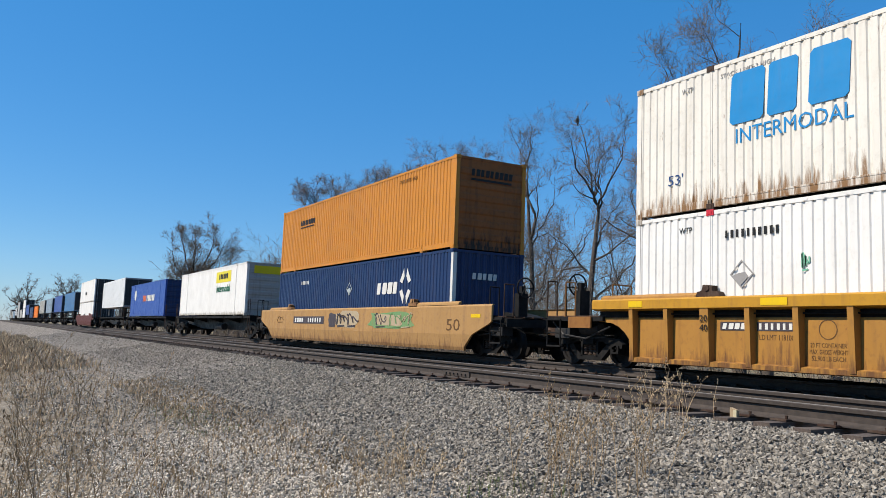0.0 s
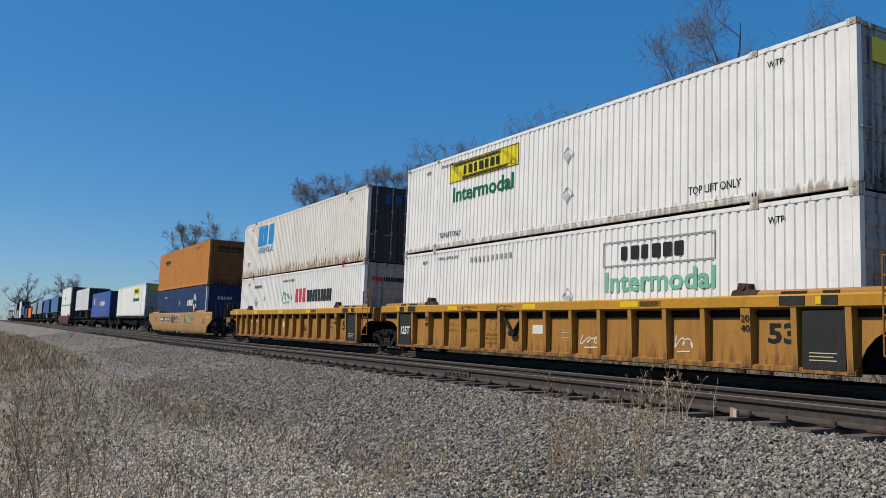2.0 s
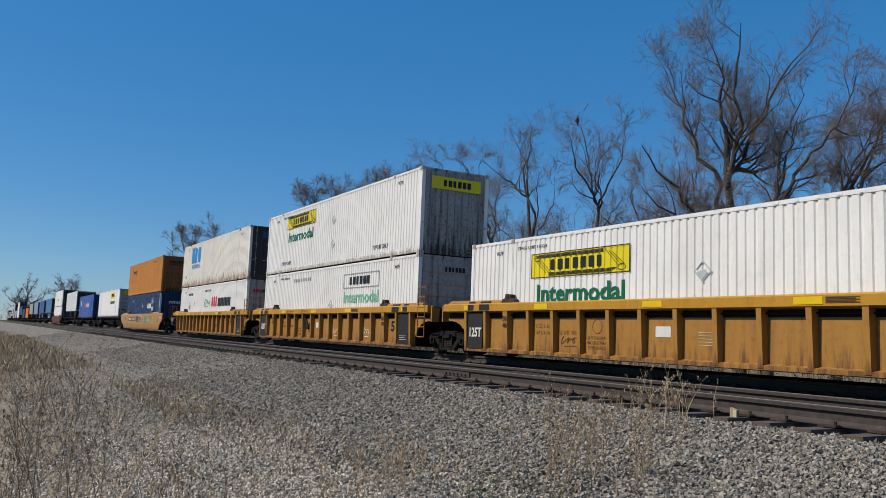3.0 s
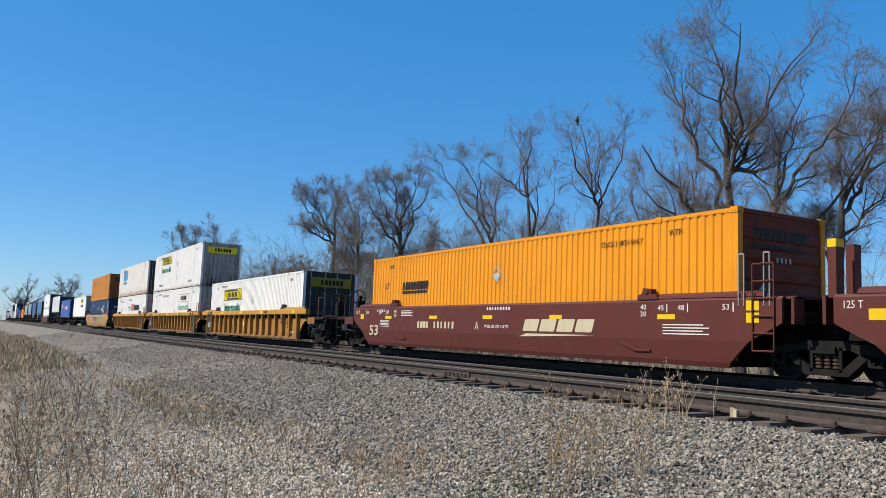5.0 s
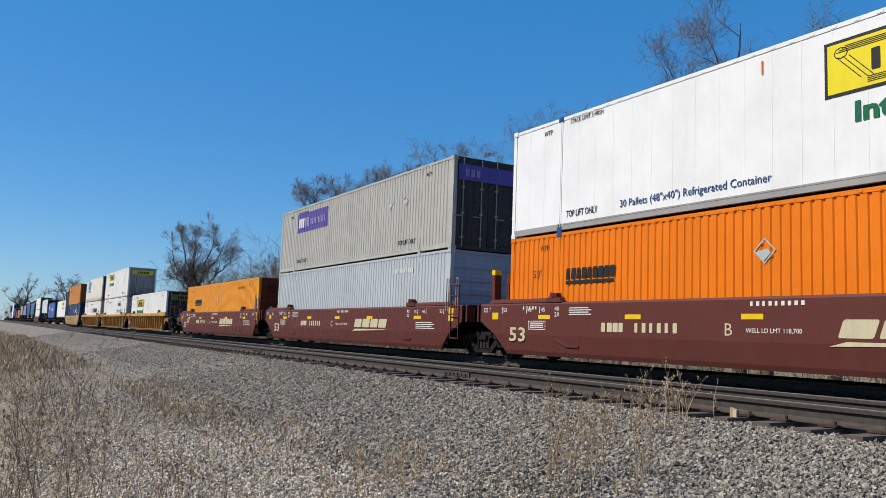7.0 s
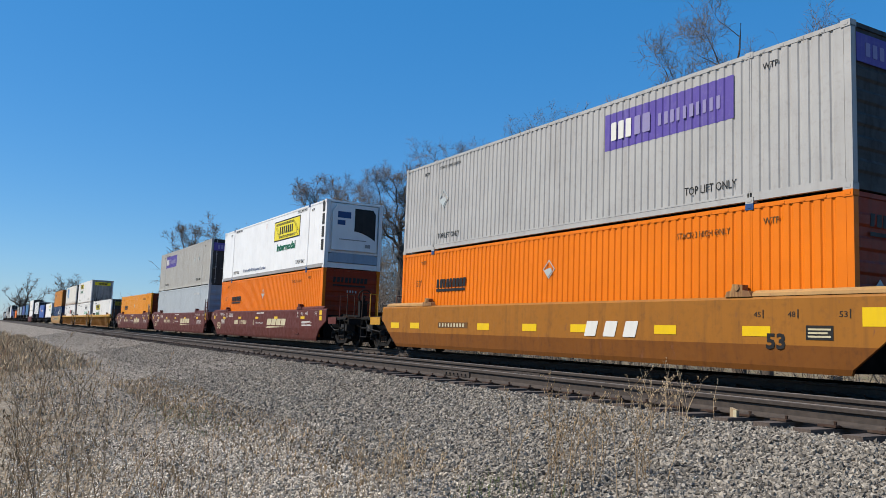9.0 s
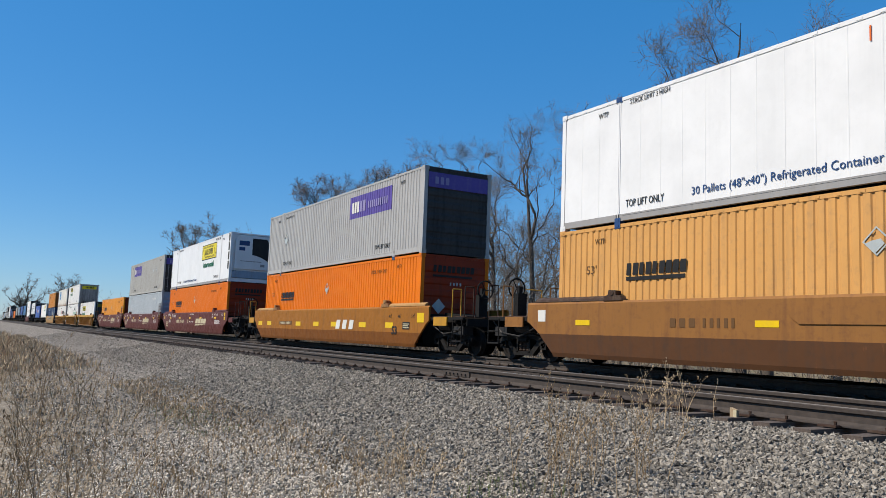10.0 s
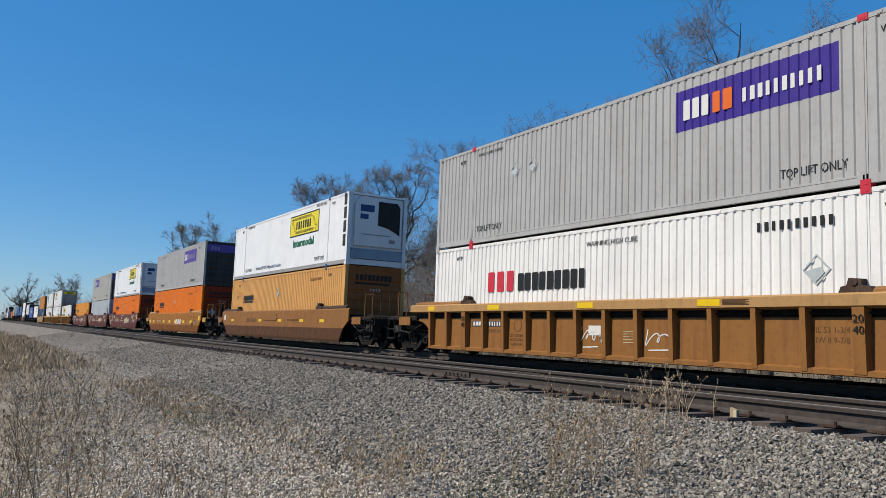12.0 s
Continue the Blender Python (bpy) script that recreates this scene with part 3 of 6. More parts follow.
def c(*a, **k):
    b = container(*a, **k)
    TRAIN.append(b)
    return b


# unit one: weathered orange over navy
b = c("container", -36.9, HIGH, M["old_orange"], "ribs", "weathered orange corrugated container with a sooty ribbed end", G1, M["smoky_shade_orange"])
mark(9, 1.8, 0.22, 2.45, YS, 2.02, M["mark_black"], b, 0.1, name="name_mark")
bar(1.7, 0.05, 2.45, YS, 1.9, M["mark_black"], b)
mark(9, 1.55, 0.22, -0.75, CL - 0.005, 2.3, M["mark_black"], b, 0.1, end=True, name="name_mark")
bar(1.5, 0.07, -0.75, CL - 0.005, 2.16, M["mark_black"], b, True)
letter("STACK LIMIT 3 HIGH", 0.12, 1.3, 12.3, YS, 2.5, M["mark_brown"], b)
b = c("container", -36.9, LOW, M["navy"], "folded", "navy blue corrugated container with white marks, seated in a well car", G1, post_mat=M["mark_white"])
mark(4, 1.7, 0.4, 10.85, YS, 1.62, M["mark_white"], b, 0.15, 0.18, seed=3, name="name_mark")
s = Shape()
for i in range(4):
    a = math.pi / 4 + i * math.pi / 2
    s.prism([(13.05 + 0.42 * math.cos(a + d) * r, 1.85 + 0.62 * math.sin(a + d) * r) for d, r in ((-0.5, 1.0), (0.5, 1.0), (0.5, 0.55), (-0.5, 0.55))], YS - 0.004, YS)
part("star_mark", s, M["mark_white"], b)
placard(b, 8.35, 1.9, 0.26, M["mark_silver"])
mark(5, 0.95, 0.2, -0.6, CL - 0.005, 2.0, M["mark_white"], b, 0.1, end=True, name="name_mark")
mark(6, 1.0, 0.15, 3.0, YS, 2.25, M["mark_white"], b, name="number_bar")

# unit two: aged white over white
b = c("container", -12.95, HIGH, M["old_white"], "door", "aged white corrugated container with rust streaks and blue marks", G1, M["soot_shade_grey"], cast_mat=M["brown"])
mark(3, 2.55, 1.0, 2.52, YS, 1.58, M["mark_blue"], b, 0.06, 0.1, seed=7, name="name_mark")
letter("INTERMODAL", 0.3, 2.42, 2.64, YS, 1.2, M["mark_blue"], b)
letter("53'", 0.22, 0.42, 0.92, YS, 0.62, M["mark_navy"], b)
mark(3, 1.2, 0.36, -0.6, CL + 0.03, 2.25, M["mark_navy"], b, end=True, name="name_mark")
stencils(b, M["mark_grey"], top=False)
b = c("container", -12.95, LOW, M["white"], "ribs", "white corrugated container with red and black marks and green scrawl", G1, M["grime_shade_white"], cast_mat=M["mark_red"])
mark(3, 1.38, 0.6, 8.72, YS, 1.5, M["mark_red"], b, 0.0, 0.14, seed=2, name="name_mark")
mark(9, 2.9, 0.5, 10.2, YS, 1.5, M["mark_black"], b, 0.0, 0.2, seed=5, name="name_mark")
scrawl(6.85, 1.2, 1.5, 0.55, YS - 0.005, M["mark_mint"], b, 6, 0.028)
scrawl(4.05, 0.16, 1.6, 0.32, YS - 0.005, M["mark_mint"], b, 8, 0.016)
mark(3, 0.42, 0.17, -0.95, CL - 0.005, 2.2, M["mark_red"], b, end=True, name="name_mark")
mark(9, 0.9, 0.17, -0.5, CL - 0.005, 2.2, M["mark_black"], b, end=True, name="name_mark")
mark(10, 1.25, 0.15, 2.42, YS, 2.3, M["mark_black"], b, name="number_bar")
placard(b, 2.8, 1.6, 0.27, M["mark_grey"])
letter("WARNING HIGH CUBE", 0.12, 1.5, 6.9, YS, 2.45, M["mark_black"], b)
letter("WTP", 0.13, 0.34, 1.25, YS, CH - 0.42, M["mark_black"], b)

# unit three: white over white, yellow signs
b = c("container", 6.43, HIGH, M["white"], "door", "white corrugated container with a yellow scroll sign and green lettering", G1, M["grime_shade_white"])
scroll_sign(b, 2.83, 6.49, 2.02, 2.62)
letter("Intermodal", 0.44, 3.25, 3.03, YS, 1.42, M["mark_green"], b, bold=0.016)
stencils(b, M["mark_black"])
for z in (1.9, 0.9):
    placard(b, 8.6, z, 0.22, M["mark_silver"])
bar(1.9, 0.42, -0.95, CL + 0.045, 2.2, M["sign_yellow"], b, True, "sign_panel")
mark(6, 1.1, 0.22, -0.5, CL + 0.05, 2.3, M["mark_black"], b, end=True, seed=4, name="name_mark")
b = c("container", 6.43, LOW, M["white"], "ribs", "white corrugated container with a boxed black sign and faded green lettering", G1, M["grime_shade_white"])
s = Shape()
for x0, x1, z0, z1 in ((9.96, 13.2, 2.46, 2.49), (9.96, 13.2, 1.93, 1.96), (9.96, 9.99, 1.96, 2.46), (13.17, 13.2, 1.96, 2.46)):
    s.box(x0, x1, YS - 0.004, YS, z0, z1)
part("sign_border", s, M["mark_grey"], b)
mark(6, 1.9, 0.3, 10.55, YS, 2.06, M["mark_black"], b, seed=4, name="name_mark")
letter("Intermodal", 0.44, 3.2, 10.0, YS, 1.38, M["mark_mint"], b, bold=0.016)
mark(10, 2.2, 0.15, 4.2, YS, 2.4, M["mark_grey"], b, 0, 0.45, name="number_bar")
stencils(b, M["mark_black"], top=False)
placard(b, 8.7, 1.3, 0.22, M["mark_silver"])
bar(1.0, 0.28, -0.4, CL + 0.0, 2.3, M["mark_grey"], b, True, "sign_panel")
mark(6, 0.8, 0.16, -0.3, CL + 0.006, 2.36, M["mark_black"], b, end=True, seed=4, name="name_mark")

# unit four: single white
b = c("container", 25.85, LOW, M["white"], "door", "single white corrugated container with a yellow scroll sign and green lettering", G1, M["soot_shade_grey"])
scroll_sign(b, 2.92, 6.55, 1.8, 2.42)
letter("Intermodal", 0.44, 3.25, 3.15, YS, 1.2, M["mark_green"], b, bold=0.016)
stencils(b, M["mark_black"], top=False)
placard(b, 8.6, 1.7, 0.22, M["mark_silver"])
bar(1.9, 0.42, -0.95, CL + 0.045, 2.2, M["soot_shade_yellow"], b, True, "sign_panel")
mark(6, 1.1, 0.22, -0.5, CL + 0.05, 2.3, M["mark_black"], b, end=True, seed=4, name="name_mark")


def amber_marks(b, n="name_mark"):
    mark(9, 1.75, 0.26, 2.35, YS, 1.72, M["mark_black"], b, 0.1, 0.18, name=n)
    bar(1.7, 0.08, 2.35, YS, 1.6, M["mark_black"], b)
    placard(b, 8.05, 2.0, 0.24, M["mark_silver"])
    letter("STACK 3 HIGH ONLY", 0.13, 1.35, 12.3, YS, 2.38, M["mark_brown"], b)
    letter("53'", 0.2, 0.36, 1.0, YS, 1.8, M["mark_brown"], b)
    letter("WTP", 0.13, 0.34, 14.4, YS, CH - 0.42, M["mark_brown"], b)
    letter("WTP", 0.13, 0.34, 1.3, YS, CH - 0.42, M["mark_brown"], b)
    mark(9, 1.6, 0.22, -0.85, CL - 0.005, 2.32, M["mark_black"], b, 0.1, end=True, name=n)
    bar(1.5, 0.07, -0.85, CL - 0.005, 2.16, M["mark_black"], b, True)
    mark(4, 0.5, 0.1, -0.2, CL - 0.005, 1.9, M["mark_silver"], b, end=True, name="number_bar")


# unit five: single amber
b = c("container", 49.3, LOW, M["amber"], "ribs", "single amber orange corrugated container in a maroon well car", G1, M["soot_shade_orange"])
amber_marks(b)
part("placard", Shape().prism([(-0.85, 1.2), (-0.6, 1.45), (-0.35, 1.2), (-0.6, 0.95)], CL - 0.008, CL - 0.002, "x"), M["mark_silver"], b, "diamond placard")


def parcel_marks(b, x0, ground, pale, rod, bright=False):
    banner(x0, x0 + 3.68, 1.72, 2.58, b, ground, label="purple sign field")
    mark(3, 0.72, 0.42, x0 + 0.22, YS - 0.002, 1.93, M["mark_white"], b, 0.0, 0.1, seed=2, name="name_mark")
    mark(2, 0.5, 0.42, x0 + 0.98, YS - 0.002, 1.93, M["mark_orange"] if bright else pale, b, 0.0, 0.1, seed=3, name="name_mark")
    mark(10, 1.75, 0.27, x0 + 1.7, YS - 0.002, 1.98, M["mark_white"] if bright else pale, b, 0.0, 0.4, seed=8, name="name_mark")
    stencils(b, M["mark_black"])


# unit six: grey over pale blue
b = c("container", 68.62, HIGH, M["grey"], "door", "light grey corrugated container with a faded purple sign", G1, M["soot_shade_grey"])
parcel_marks(b, 2.18, M["mark_purple"], M["mark_lilac"], M["mark_grey"])
placard(b, 11.8, 1.9, 0.22, M["mark_silver"])
placard(b, 13.0, 1.9, 0.22, M["mark_silver"])
bar(2.3, 0.5, -1.15, CL + 0.045, 2.15, M["mark_purple"], b, True, "sign_panel")
mark(3, 0.6, 0.24, -0.9, CL + 0.05, 2.27, M["mark_lilac"], b, end=True, seed=2, name="name_mark")
b = c("container", 68.62, LOW, M["pale_blue"], "ribs", "pale blue-grey corrugated container without a sign", G1, M["steel_blue"])
letter("WTP", 0.13, 0.34, 2.4, YS, CH - 0.42, M["mark_white"], b)
mark(10, 1.5, 0.15, 12.3, YS, 2.3, M["mark_white"], b, name="number_bar")


def reefer(c0, label, x0):
    b = c("refrigerated_container", c0, HIGH, M["cold_white"], "reefer", label, G1, M["cold_white"], True, M["mark_grey"], M["mark_navy"])
    scroll_sign(b, x0, x0 + 3.68, 1.6, 2.58, True)
    letter("Intermodal", 0.34, 2.65, x0 + 0.52, YS, 1.12, M["mark_green"], b, bold=0.016)
    letter("30 Pallets (48\"x40\") Refrigerated Container", 0.17, 4.0, 4.2, YS, 0.36, M["mark_navy"], b)
    letter("TOP LIFT ONLY", 0.17, 1.15, 12.62, YS, 0.34, M["mark_black"], b)
    letter("TOP LIFT ONLY", 0.17, 1.15, 2.3, YS, 0.34, M["mark_black"], b)
    letter("STACK LIMIT 3 HIGH", 0.12, 1.2, 12.6, YS, 2.66, M["mark_black"], b)
    letter("STACK LIMIT 3 HIGH", 0.12, 1.2, 2.4, YS, 2.66, M["mark_black"], b)
    letter("WTP", 0.13, 0.34, 14.4, YS, CH - 0.36, M["mark_black"], b)
    letter("WTP", 0.13, 0.34, 1.35, YS, CH - 0.36, M["mark_black"], b)
    bar(0.03, 0.26, 8.0, YS, 2.4, M["mark_orange"], b)
    return b


# unit seven: refrigerated white over orange
reefer(87.98, "smooth white refrigerated container with yellow sign and end cooling unit", 9.28)
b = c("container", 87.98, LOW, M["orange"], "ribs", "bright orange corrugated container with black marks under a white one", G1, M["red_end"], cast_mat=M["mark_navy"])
amber_marks(b)

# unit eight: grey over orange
b = c("container", 111.43, HIGH, M["cool_grey"], "ribs", "grey corrugated container with a purple sign and sooty ribbed end", G1, M["soot_shade_grey"])
parcel_marks(b, 10.05, M["mark_purple"], M["mark_lilac"], M["mark_grey"])
bar(2.3, 0.5, -1.15, CL + 0.0, 2.2, M["mark_purple"], b, True, "sign_panel")
mark(3, 0.6, 0.24, -0.9, CL + 0.006, 2.32, M["mark_lilac"], b, end=True, seed=2, name="name_mark")
placard(b, 2.6, 1.6, 0.3, M["mark_silver"])
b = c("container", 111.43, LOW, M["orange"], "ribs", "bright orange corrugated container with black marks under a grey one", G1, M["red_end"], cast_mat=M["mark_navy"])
amber_marks(b)
part("placard", Shape().prism([(-0.85, 1.2), (-0.6, 1.45), (-0.35, 1.2), (-0.6, 0.95)], CL - 0.008, CL - 0.002, "x"), M["mark_silver"], b, "diamond placard")

# unit nine: refrigerated white over faded orange
reefer(134.76, "smooth white refrigerated container above a faded orange one", 9.28)
b = c("container", 134.76, LOW, M["tan_orange"], "ribs", "faded orange corrugated container with black marks under a white one", G1, M["smoky_shade_orange"], cast_mat=M["mark_navy"])
amber_marks(b)

# unit ten: grey over white
b = c("container", 158.13, HIGH, M["cool_grey"], "door", "grey corrugated container with a deep purple sign", G1, cast_mat=M["mark_red"])
parcel_marks(b, 9.98, M["deep_purple"], M["mark_lilac"], M["mark_grey"], True)
placard(b, 4.2, 1.9, 0.22, M["mark_silver"])
placard(b, 5.0, 1.9, 0.22, M["mark_silver"])
b = c("container", 158.13, LOW, M["white"], "door", "white corrugated container with red and black marks", G1, cast_mat=M["mark_red"])
mark(3, 1.38, 0.55, 3.02, YS, 1.5, M["mark_red"], b, 0.0, 0.14, seed=2, name="name_mark")
mark(9, 2.8, 0.46, 4.46, YS, 1.5, M["mark_black"], b, 0.0, 0.2, seed=5, name="name_mark")
mark(10, 1.6, 0.17, 12.0, YS, 2.35, M["mark_black"], b, name="number_bar")
letter("WARNING HIGH CUBE", 0.12, 1.7, 7.2, YS, 2.45, M["mark_black"], b)
letter("WTP", 0.13, 0.34, 1.25, YS, CH - 0.42, M["mark_black"], b)
letter("WTP", 0.13, 0.34, 14.4, YS, CH - 0.42, M["mark_black"], b)
placard(b, 13.2, 1.6, 0.27, M["mark_silver"])


# ---- railcars ----
WHEELS = []          # wheelsets that roll
WR = 0.42


def wheelset():
    s = Shape()
    for sg in (-1, 1):
        prof = [(sg * 0.70, 0.10), (sg * 0.70, 0.44), (sg * 0.73, 0.445), (sg * 0.735, WR), (sg * 0.84, WR - 0.008), (sg * 0.84, 0.345),
                (sg * 0.79, 0.33), (sg * 0.78, 0.17), (sg * 0.86, 0.15), (sg * 0.86, 0.09)]
        s.lathe(prof, 24)
        s.rod((0, sg * 0.86, 0), (0, sg * 1.1, 0), 0.085, 0.085, 10)
        for k in range(3):
            a = k * 2.0944
            s.rod((0.05 * math.cos(a), sg * 1.1, 0.05 * math.sin(a)), (0.05 * math.cos(a), sg * 1.115, 0.05 * math.sin(a)), 0.02, 0.02, 6)
    return s.rod((0, -0.8, 0), (0, 0.8, 0), 0.085, 0.085, 10)


def side_frame():
    """Cast side of a freight truck with its window openings left by separate bars."""
    s = Shape()
    a, b = 0.93, 1.07
    top = [(-1.12, 0.52), (-0.98, 0.62), (-0.5, 0.66), (-0.32, 0.72), (0.32, 0.72), (0.5, 0.66), (0.98, 0.62), (1.12, 0.52), (1.1, 0.42), (0.72, 0.46), (0.45, 0.56), (-0.45, 0.56), (-0.72, 0.46), (-1.1, 0.42)]
    s.prism(top, a, b)
    s.prism([(-0.78, 0.47), (-0.62, 0.52), (-0.3, 0.24), (0.3, 0.24), (0.62, 0.52), (0.78, 0.47), (0.4, 0.13), (-0.4, 0.13)], a, b)
    for x in (-0.3, 0.24):
        s.box(x, x + 0.06, a, b, 0.2, 0.6)
    for x in (-0.89, 0.89):
        s.box(x - 0.13, x + 0.13, a - 0.02, b + 0.03, 0.3, 0.48)
    return s


def coil():
    """Coil spring as one turned shape with a groove between its turns."""
    prof = []
    for k in range(5):
        z = 0.25 + k * 0.06
        prof += [(z, 0.05), (z + 0.012, 0.07), (z + 0.034, 0.07), (z + 0.046, 0.05)]
    return Shape().lathe(prof, 10, "z")


def bolster():
    s = Shape().prism([(-1.12, 0.5), (-0.7, 0.38), (0.7, 0.38), (1.12, 0.5), (1.12, 0.62), (0.5, 0.7), (-0.5, 0.7), (-1.12, 0.62)], -0.2, 0.2, "x")
    return s.rod((0, 0, 0.68), (0, 0, 0.8), 0.2, 0.2, 12)


def truck(car, x, roll=True):
    t = part("truck", cached("truck", bolster), M["dark"], car, "black two-axle freight truck", pose(x, 0, 0))
    for far in (0, 1):
        f = flip if far else (lambda s: s)
        part("side_frame", cached("side_frame|%d" % far, lambda: f(flip(side_frame()))), M["dark"], t)
        for dx in (-0.16, 0.0, 0.16):
            part("spring", cached("spring", coil), M["brown"], t, "", pose(dx, 1.0 if far else -1.0, 0))
    for dx in (-0.89, 0.89):
        w = part("wheelset", cached("wheelset", wheelset), M["wheel"], t, "", pose(dx, 0, WR))
        if roll:
            WHEELS.append(w)
    return t


def ladder(x, y0, y1, z0, z1, n, r=0.014):
    s = Shape()
    for y in (y0, y1):
        s.rod((x, y, z0), (x, y, z1), r, r, 6)
    for k in range(n):
        z = z0 + (z1 - z0) * (k + 0.5) / n
        s.rod((x, y0, z), (x, y1, z), r * 0.9, r * 0.9, 6)
    return s


def side_ladder(x0, x1, y, z0, z1, n, r=0.016):
    s = Shape()
    for x in (x0, x1):
        s.rod((x, y, z0), (x, y, z1), r, r, 6)
    for k in range(n):
        z = z0 + (z1 - z0) * k / (n - 1)
        s.rod((x0, y, z), (x1, y, z), r, r, 6)
    return s


def at_end(s, right):
    """A shape drawn for the leading end (x from 0 outward to negative), turned for the trailing end if right."""
    if not right:
        return s
    return Shape().add([(CL - x, y, z) for x, y, z in s.v], s.f)


def car_end(car, kind, right, mat, deck_mat, brake, tag, ext):
    """Platform, steps, grab irons, draft gear at one end. kind: 'end' (coupler) or 'art' (shared truck)."""
    key = "%s|%s|%d|%s" % (kind, tag, right, ext)
    R = 3.0 if kind == "end" else 1.32
    if kind == "end":
        s = Shape().box(-R, 0.0 - ext, -0.42, 0.42, 0.72, 0.98)
        s.prism([(-R, 0.98), (-R, 1.06), (-0.2 - ext, 1.3), (-0.2 - ext, 0.98)], -0.46, 0.46)
        s.box(-R - 0.04, -R, -1.35, 1.35, 0.86, 1.08)
        s.box(-R + 0.1, -0.9 - ext, -1.42, -1.34, 1.02, 1.12)
        s.box(-R + 0.1, -0.9 - ext, 1.34, 1.42, 1.02, 1.12)
        part("end_sill", cached("end_sill|" + key, lambda: at_end(s, right)), M["dark"], car)
        for k in range(9):
            g = Shape().box(-R, -0.9 - ext, 0, 0.24, 1.12, 1.15)
            part("walkway_slat", cached("walkway_slat|" + key, lambda: at_end(g, right)), M["brown"], car, "", pose(0, -1.34 + k * 0.3, 0))
        q = Shape().rod((-R, 0, 0.82), (-R - 0.42, 0, 0.82), 0.11, 0.1, 8)
        q.prism([(-R - 0.75, -0.13), (-R - 0.6, -0.2), (-R - 0.38, -0.16), (-R - 0.38, 0.16), (-R - 0.5, 0.2), (-R - 0.55, 0.05), (-R - 0.75, 0.1)], 0.68, 0.97, "z")
        part("coupler", cached("coupler|" + key, lambda: at_end(q, right)), M["brown"], car)
        h = Shape().pipe([(-R + 0.2, 0.6, 0.7), (-R - 0.2, 0.62, 0.45), (-R - 0.5, 0.5, 0.38), (-R - 0.7, 0.3, 0.5)], 0.028)
        part("air_hose", cached("air_hose|" + key, lambda: at_end(h, right)), M["black"], car)
        st = side_ladder(-R + 0.12, -R + 0.62, -1.44, 0.42, 1.05, 3, 0.018)
        st.box(-R + 0.1, -R + 0.64, -1.46, -1.26, 0.40, 0.43)
        part("step", cached("step|" + key, lambda: at_end(st, right)), M["dark"], car)
        for i, (x, ya, yb, top) in enumerate(((-R + 0.05, -1.4, -1.1, 2.0), (-R + 0.75, -1.4, -1.1, 1.95), (-R + 0.05, 0.7, 1.35, 2.05))):
            rl = Shape().pipe([(x, ya, 1.1), (x, ya, top), (x, yb, top), (x, yb, 1.1)], 0.018)
            part("grab_iron", cached("grab_iron|%d%s" % (i, key), lambda: at_end(rl, right)), deck_mat if i else M["brown"], car)
        pl = Shape().box(-R + 0.95, -R + 1.75, -1.47, -1.43, 0.86, 1.12)
        part("side_plate", cached("side_plate|" + key, lambda: at_end(pl, right)), deck_mat, car)
        bg = Shape().rod((-R + 0.5, -1.05, 0.6), (-1.2 - ext, -1.05, 0.66), 0.025).rod((-R + 0.9, -1.2, 0.98), (-R + 0.9, 0.9, 0.55), 0.03)
        bg.rod((-R + 1.1, -1.15, 0.85), (-R + 1.75, -1.15, 0.85), 0.13, 0.13, 12)
        bg.box(-R + 0.25, -R + 0.8, -1.3, -0.95, 0.62, 0.86)
        bg.pipe([(-R + 0.1, -1.25, 1.0), (-R + 0.6, -1.32, 0.7), (-R + 1.4, -1.3, 0.62), (-R + 2.2, -1.28, 0.9)], 0.022)
        part("brake_gear", cached("brake_gear|" + key, lambda: at_end(bg, right)), M["black"], car, "black brake rods and reservoir")
        if brake:
            w = Shape().box(-R + 0.3, -R + 0.5, -0.75, -0.45, 1.15, 1.8)
            ring = [(-R + 0.22, -0.6 + 0.27 * math.cos(k * math.pi / 8), 1.95 + 0.27 * math.sin(k * math.pi / 8)) for k in range(17)]
            w.pipe(ring, 0.022, 6)
            for k in range(3):
                w.rod((-R + 0.22, -0.6, 1.95), (-R + 0.22, -0.6 + 0.27 * math.cos(k * 2.1), 1.95 + 0.27 * math.sin(k * 2.1)), 0.014)
            w.box(-R + 0.3, -R + 0.42, -0.66, -0.54, 1.8, 2.0)
            part("brake_wheel", cached("brake_wheel|" + key, lambda: at_end(w, right)), M["dark"], car)
        truck(car, CL + 1.75 if right else -1.75)
    else:
        s = Shape().box(-1.5, 0.0, -0.5, 0.5, 0.74, 1.0)
        s.prism([(-1.32, 1.0), (-1.32, 1.2), (-0.1, 1.4), (-0.1, 1.0)], -1.2, 1.2)
        part("end_sill", cached("end_sill|" + key, lambda: at_end(s, right)), M["dark"], car)
        g = Shape().box(-1.32, -0.15, -1.4, 1.4, 1.42, 1.47)
        g.box(-1.32, -1.26, -1.47, -1.2, 0.98, 1.45)
        part("walkway", cached("walkway|" + key, lambda: at_end(g, right)), mat, car)
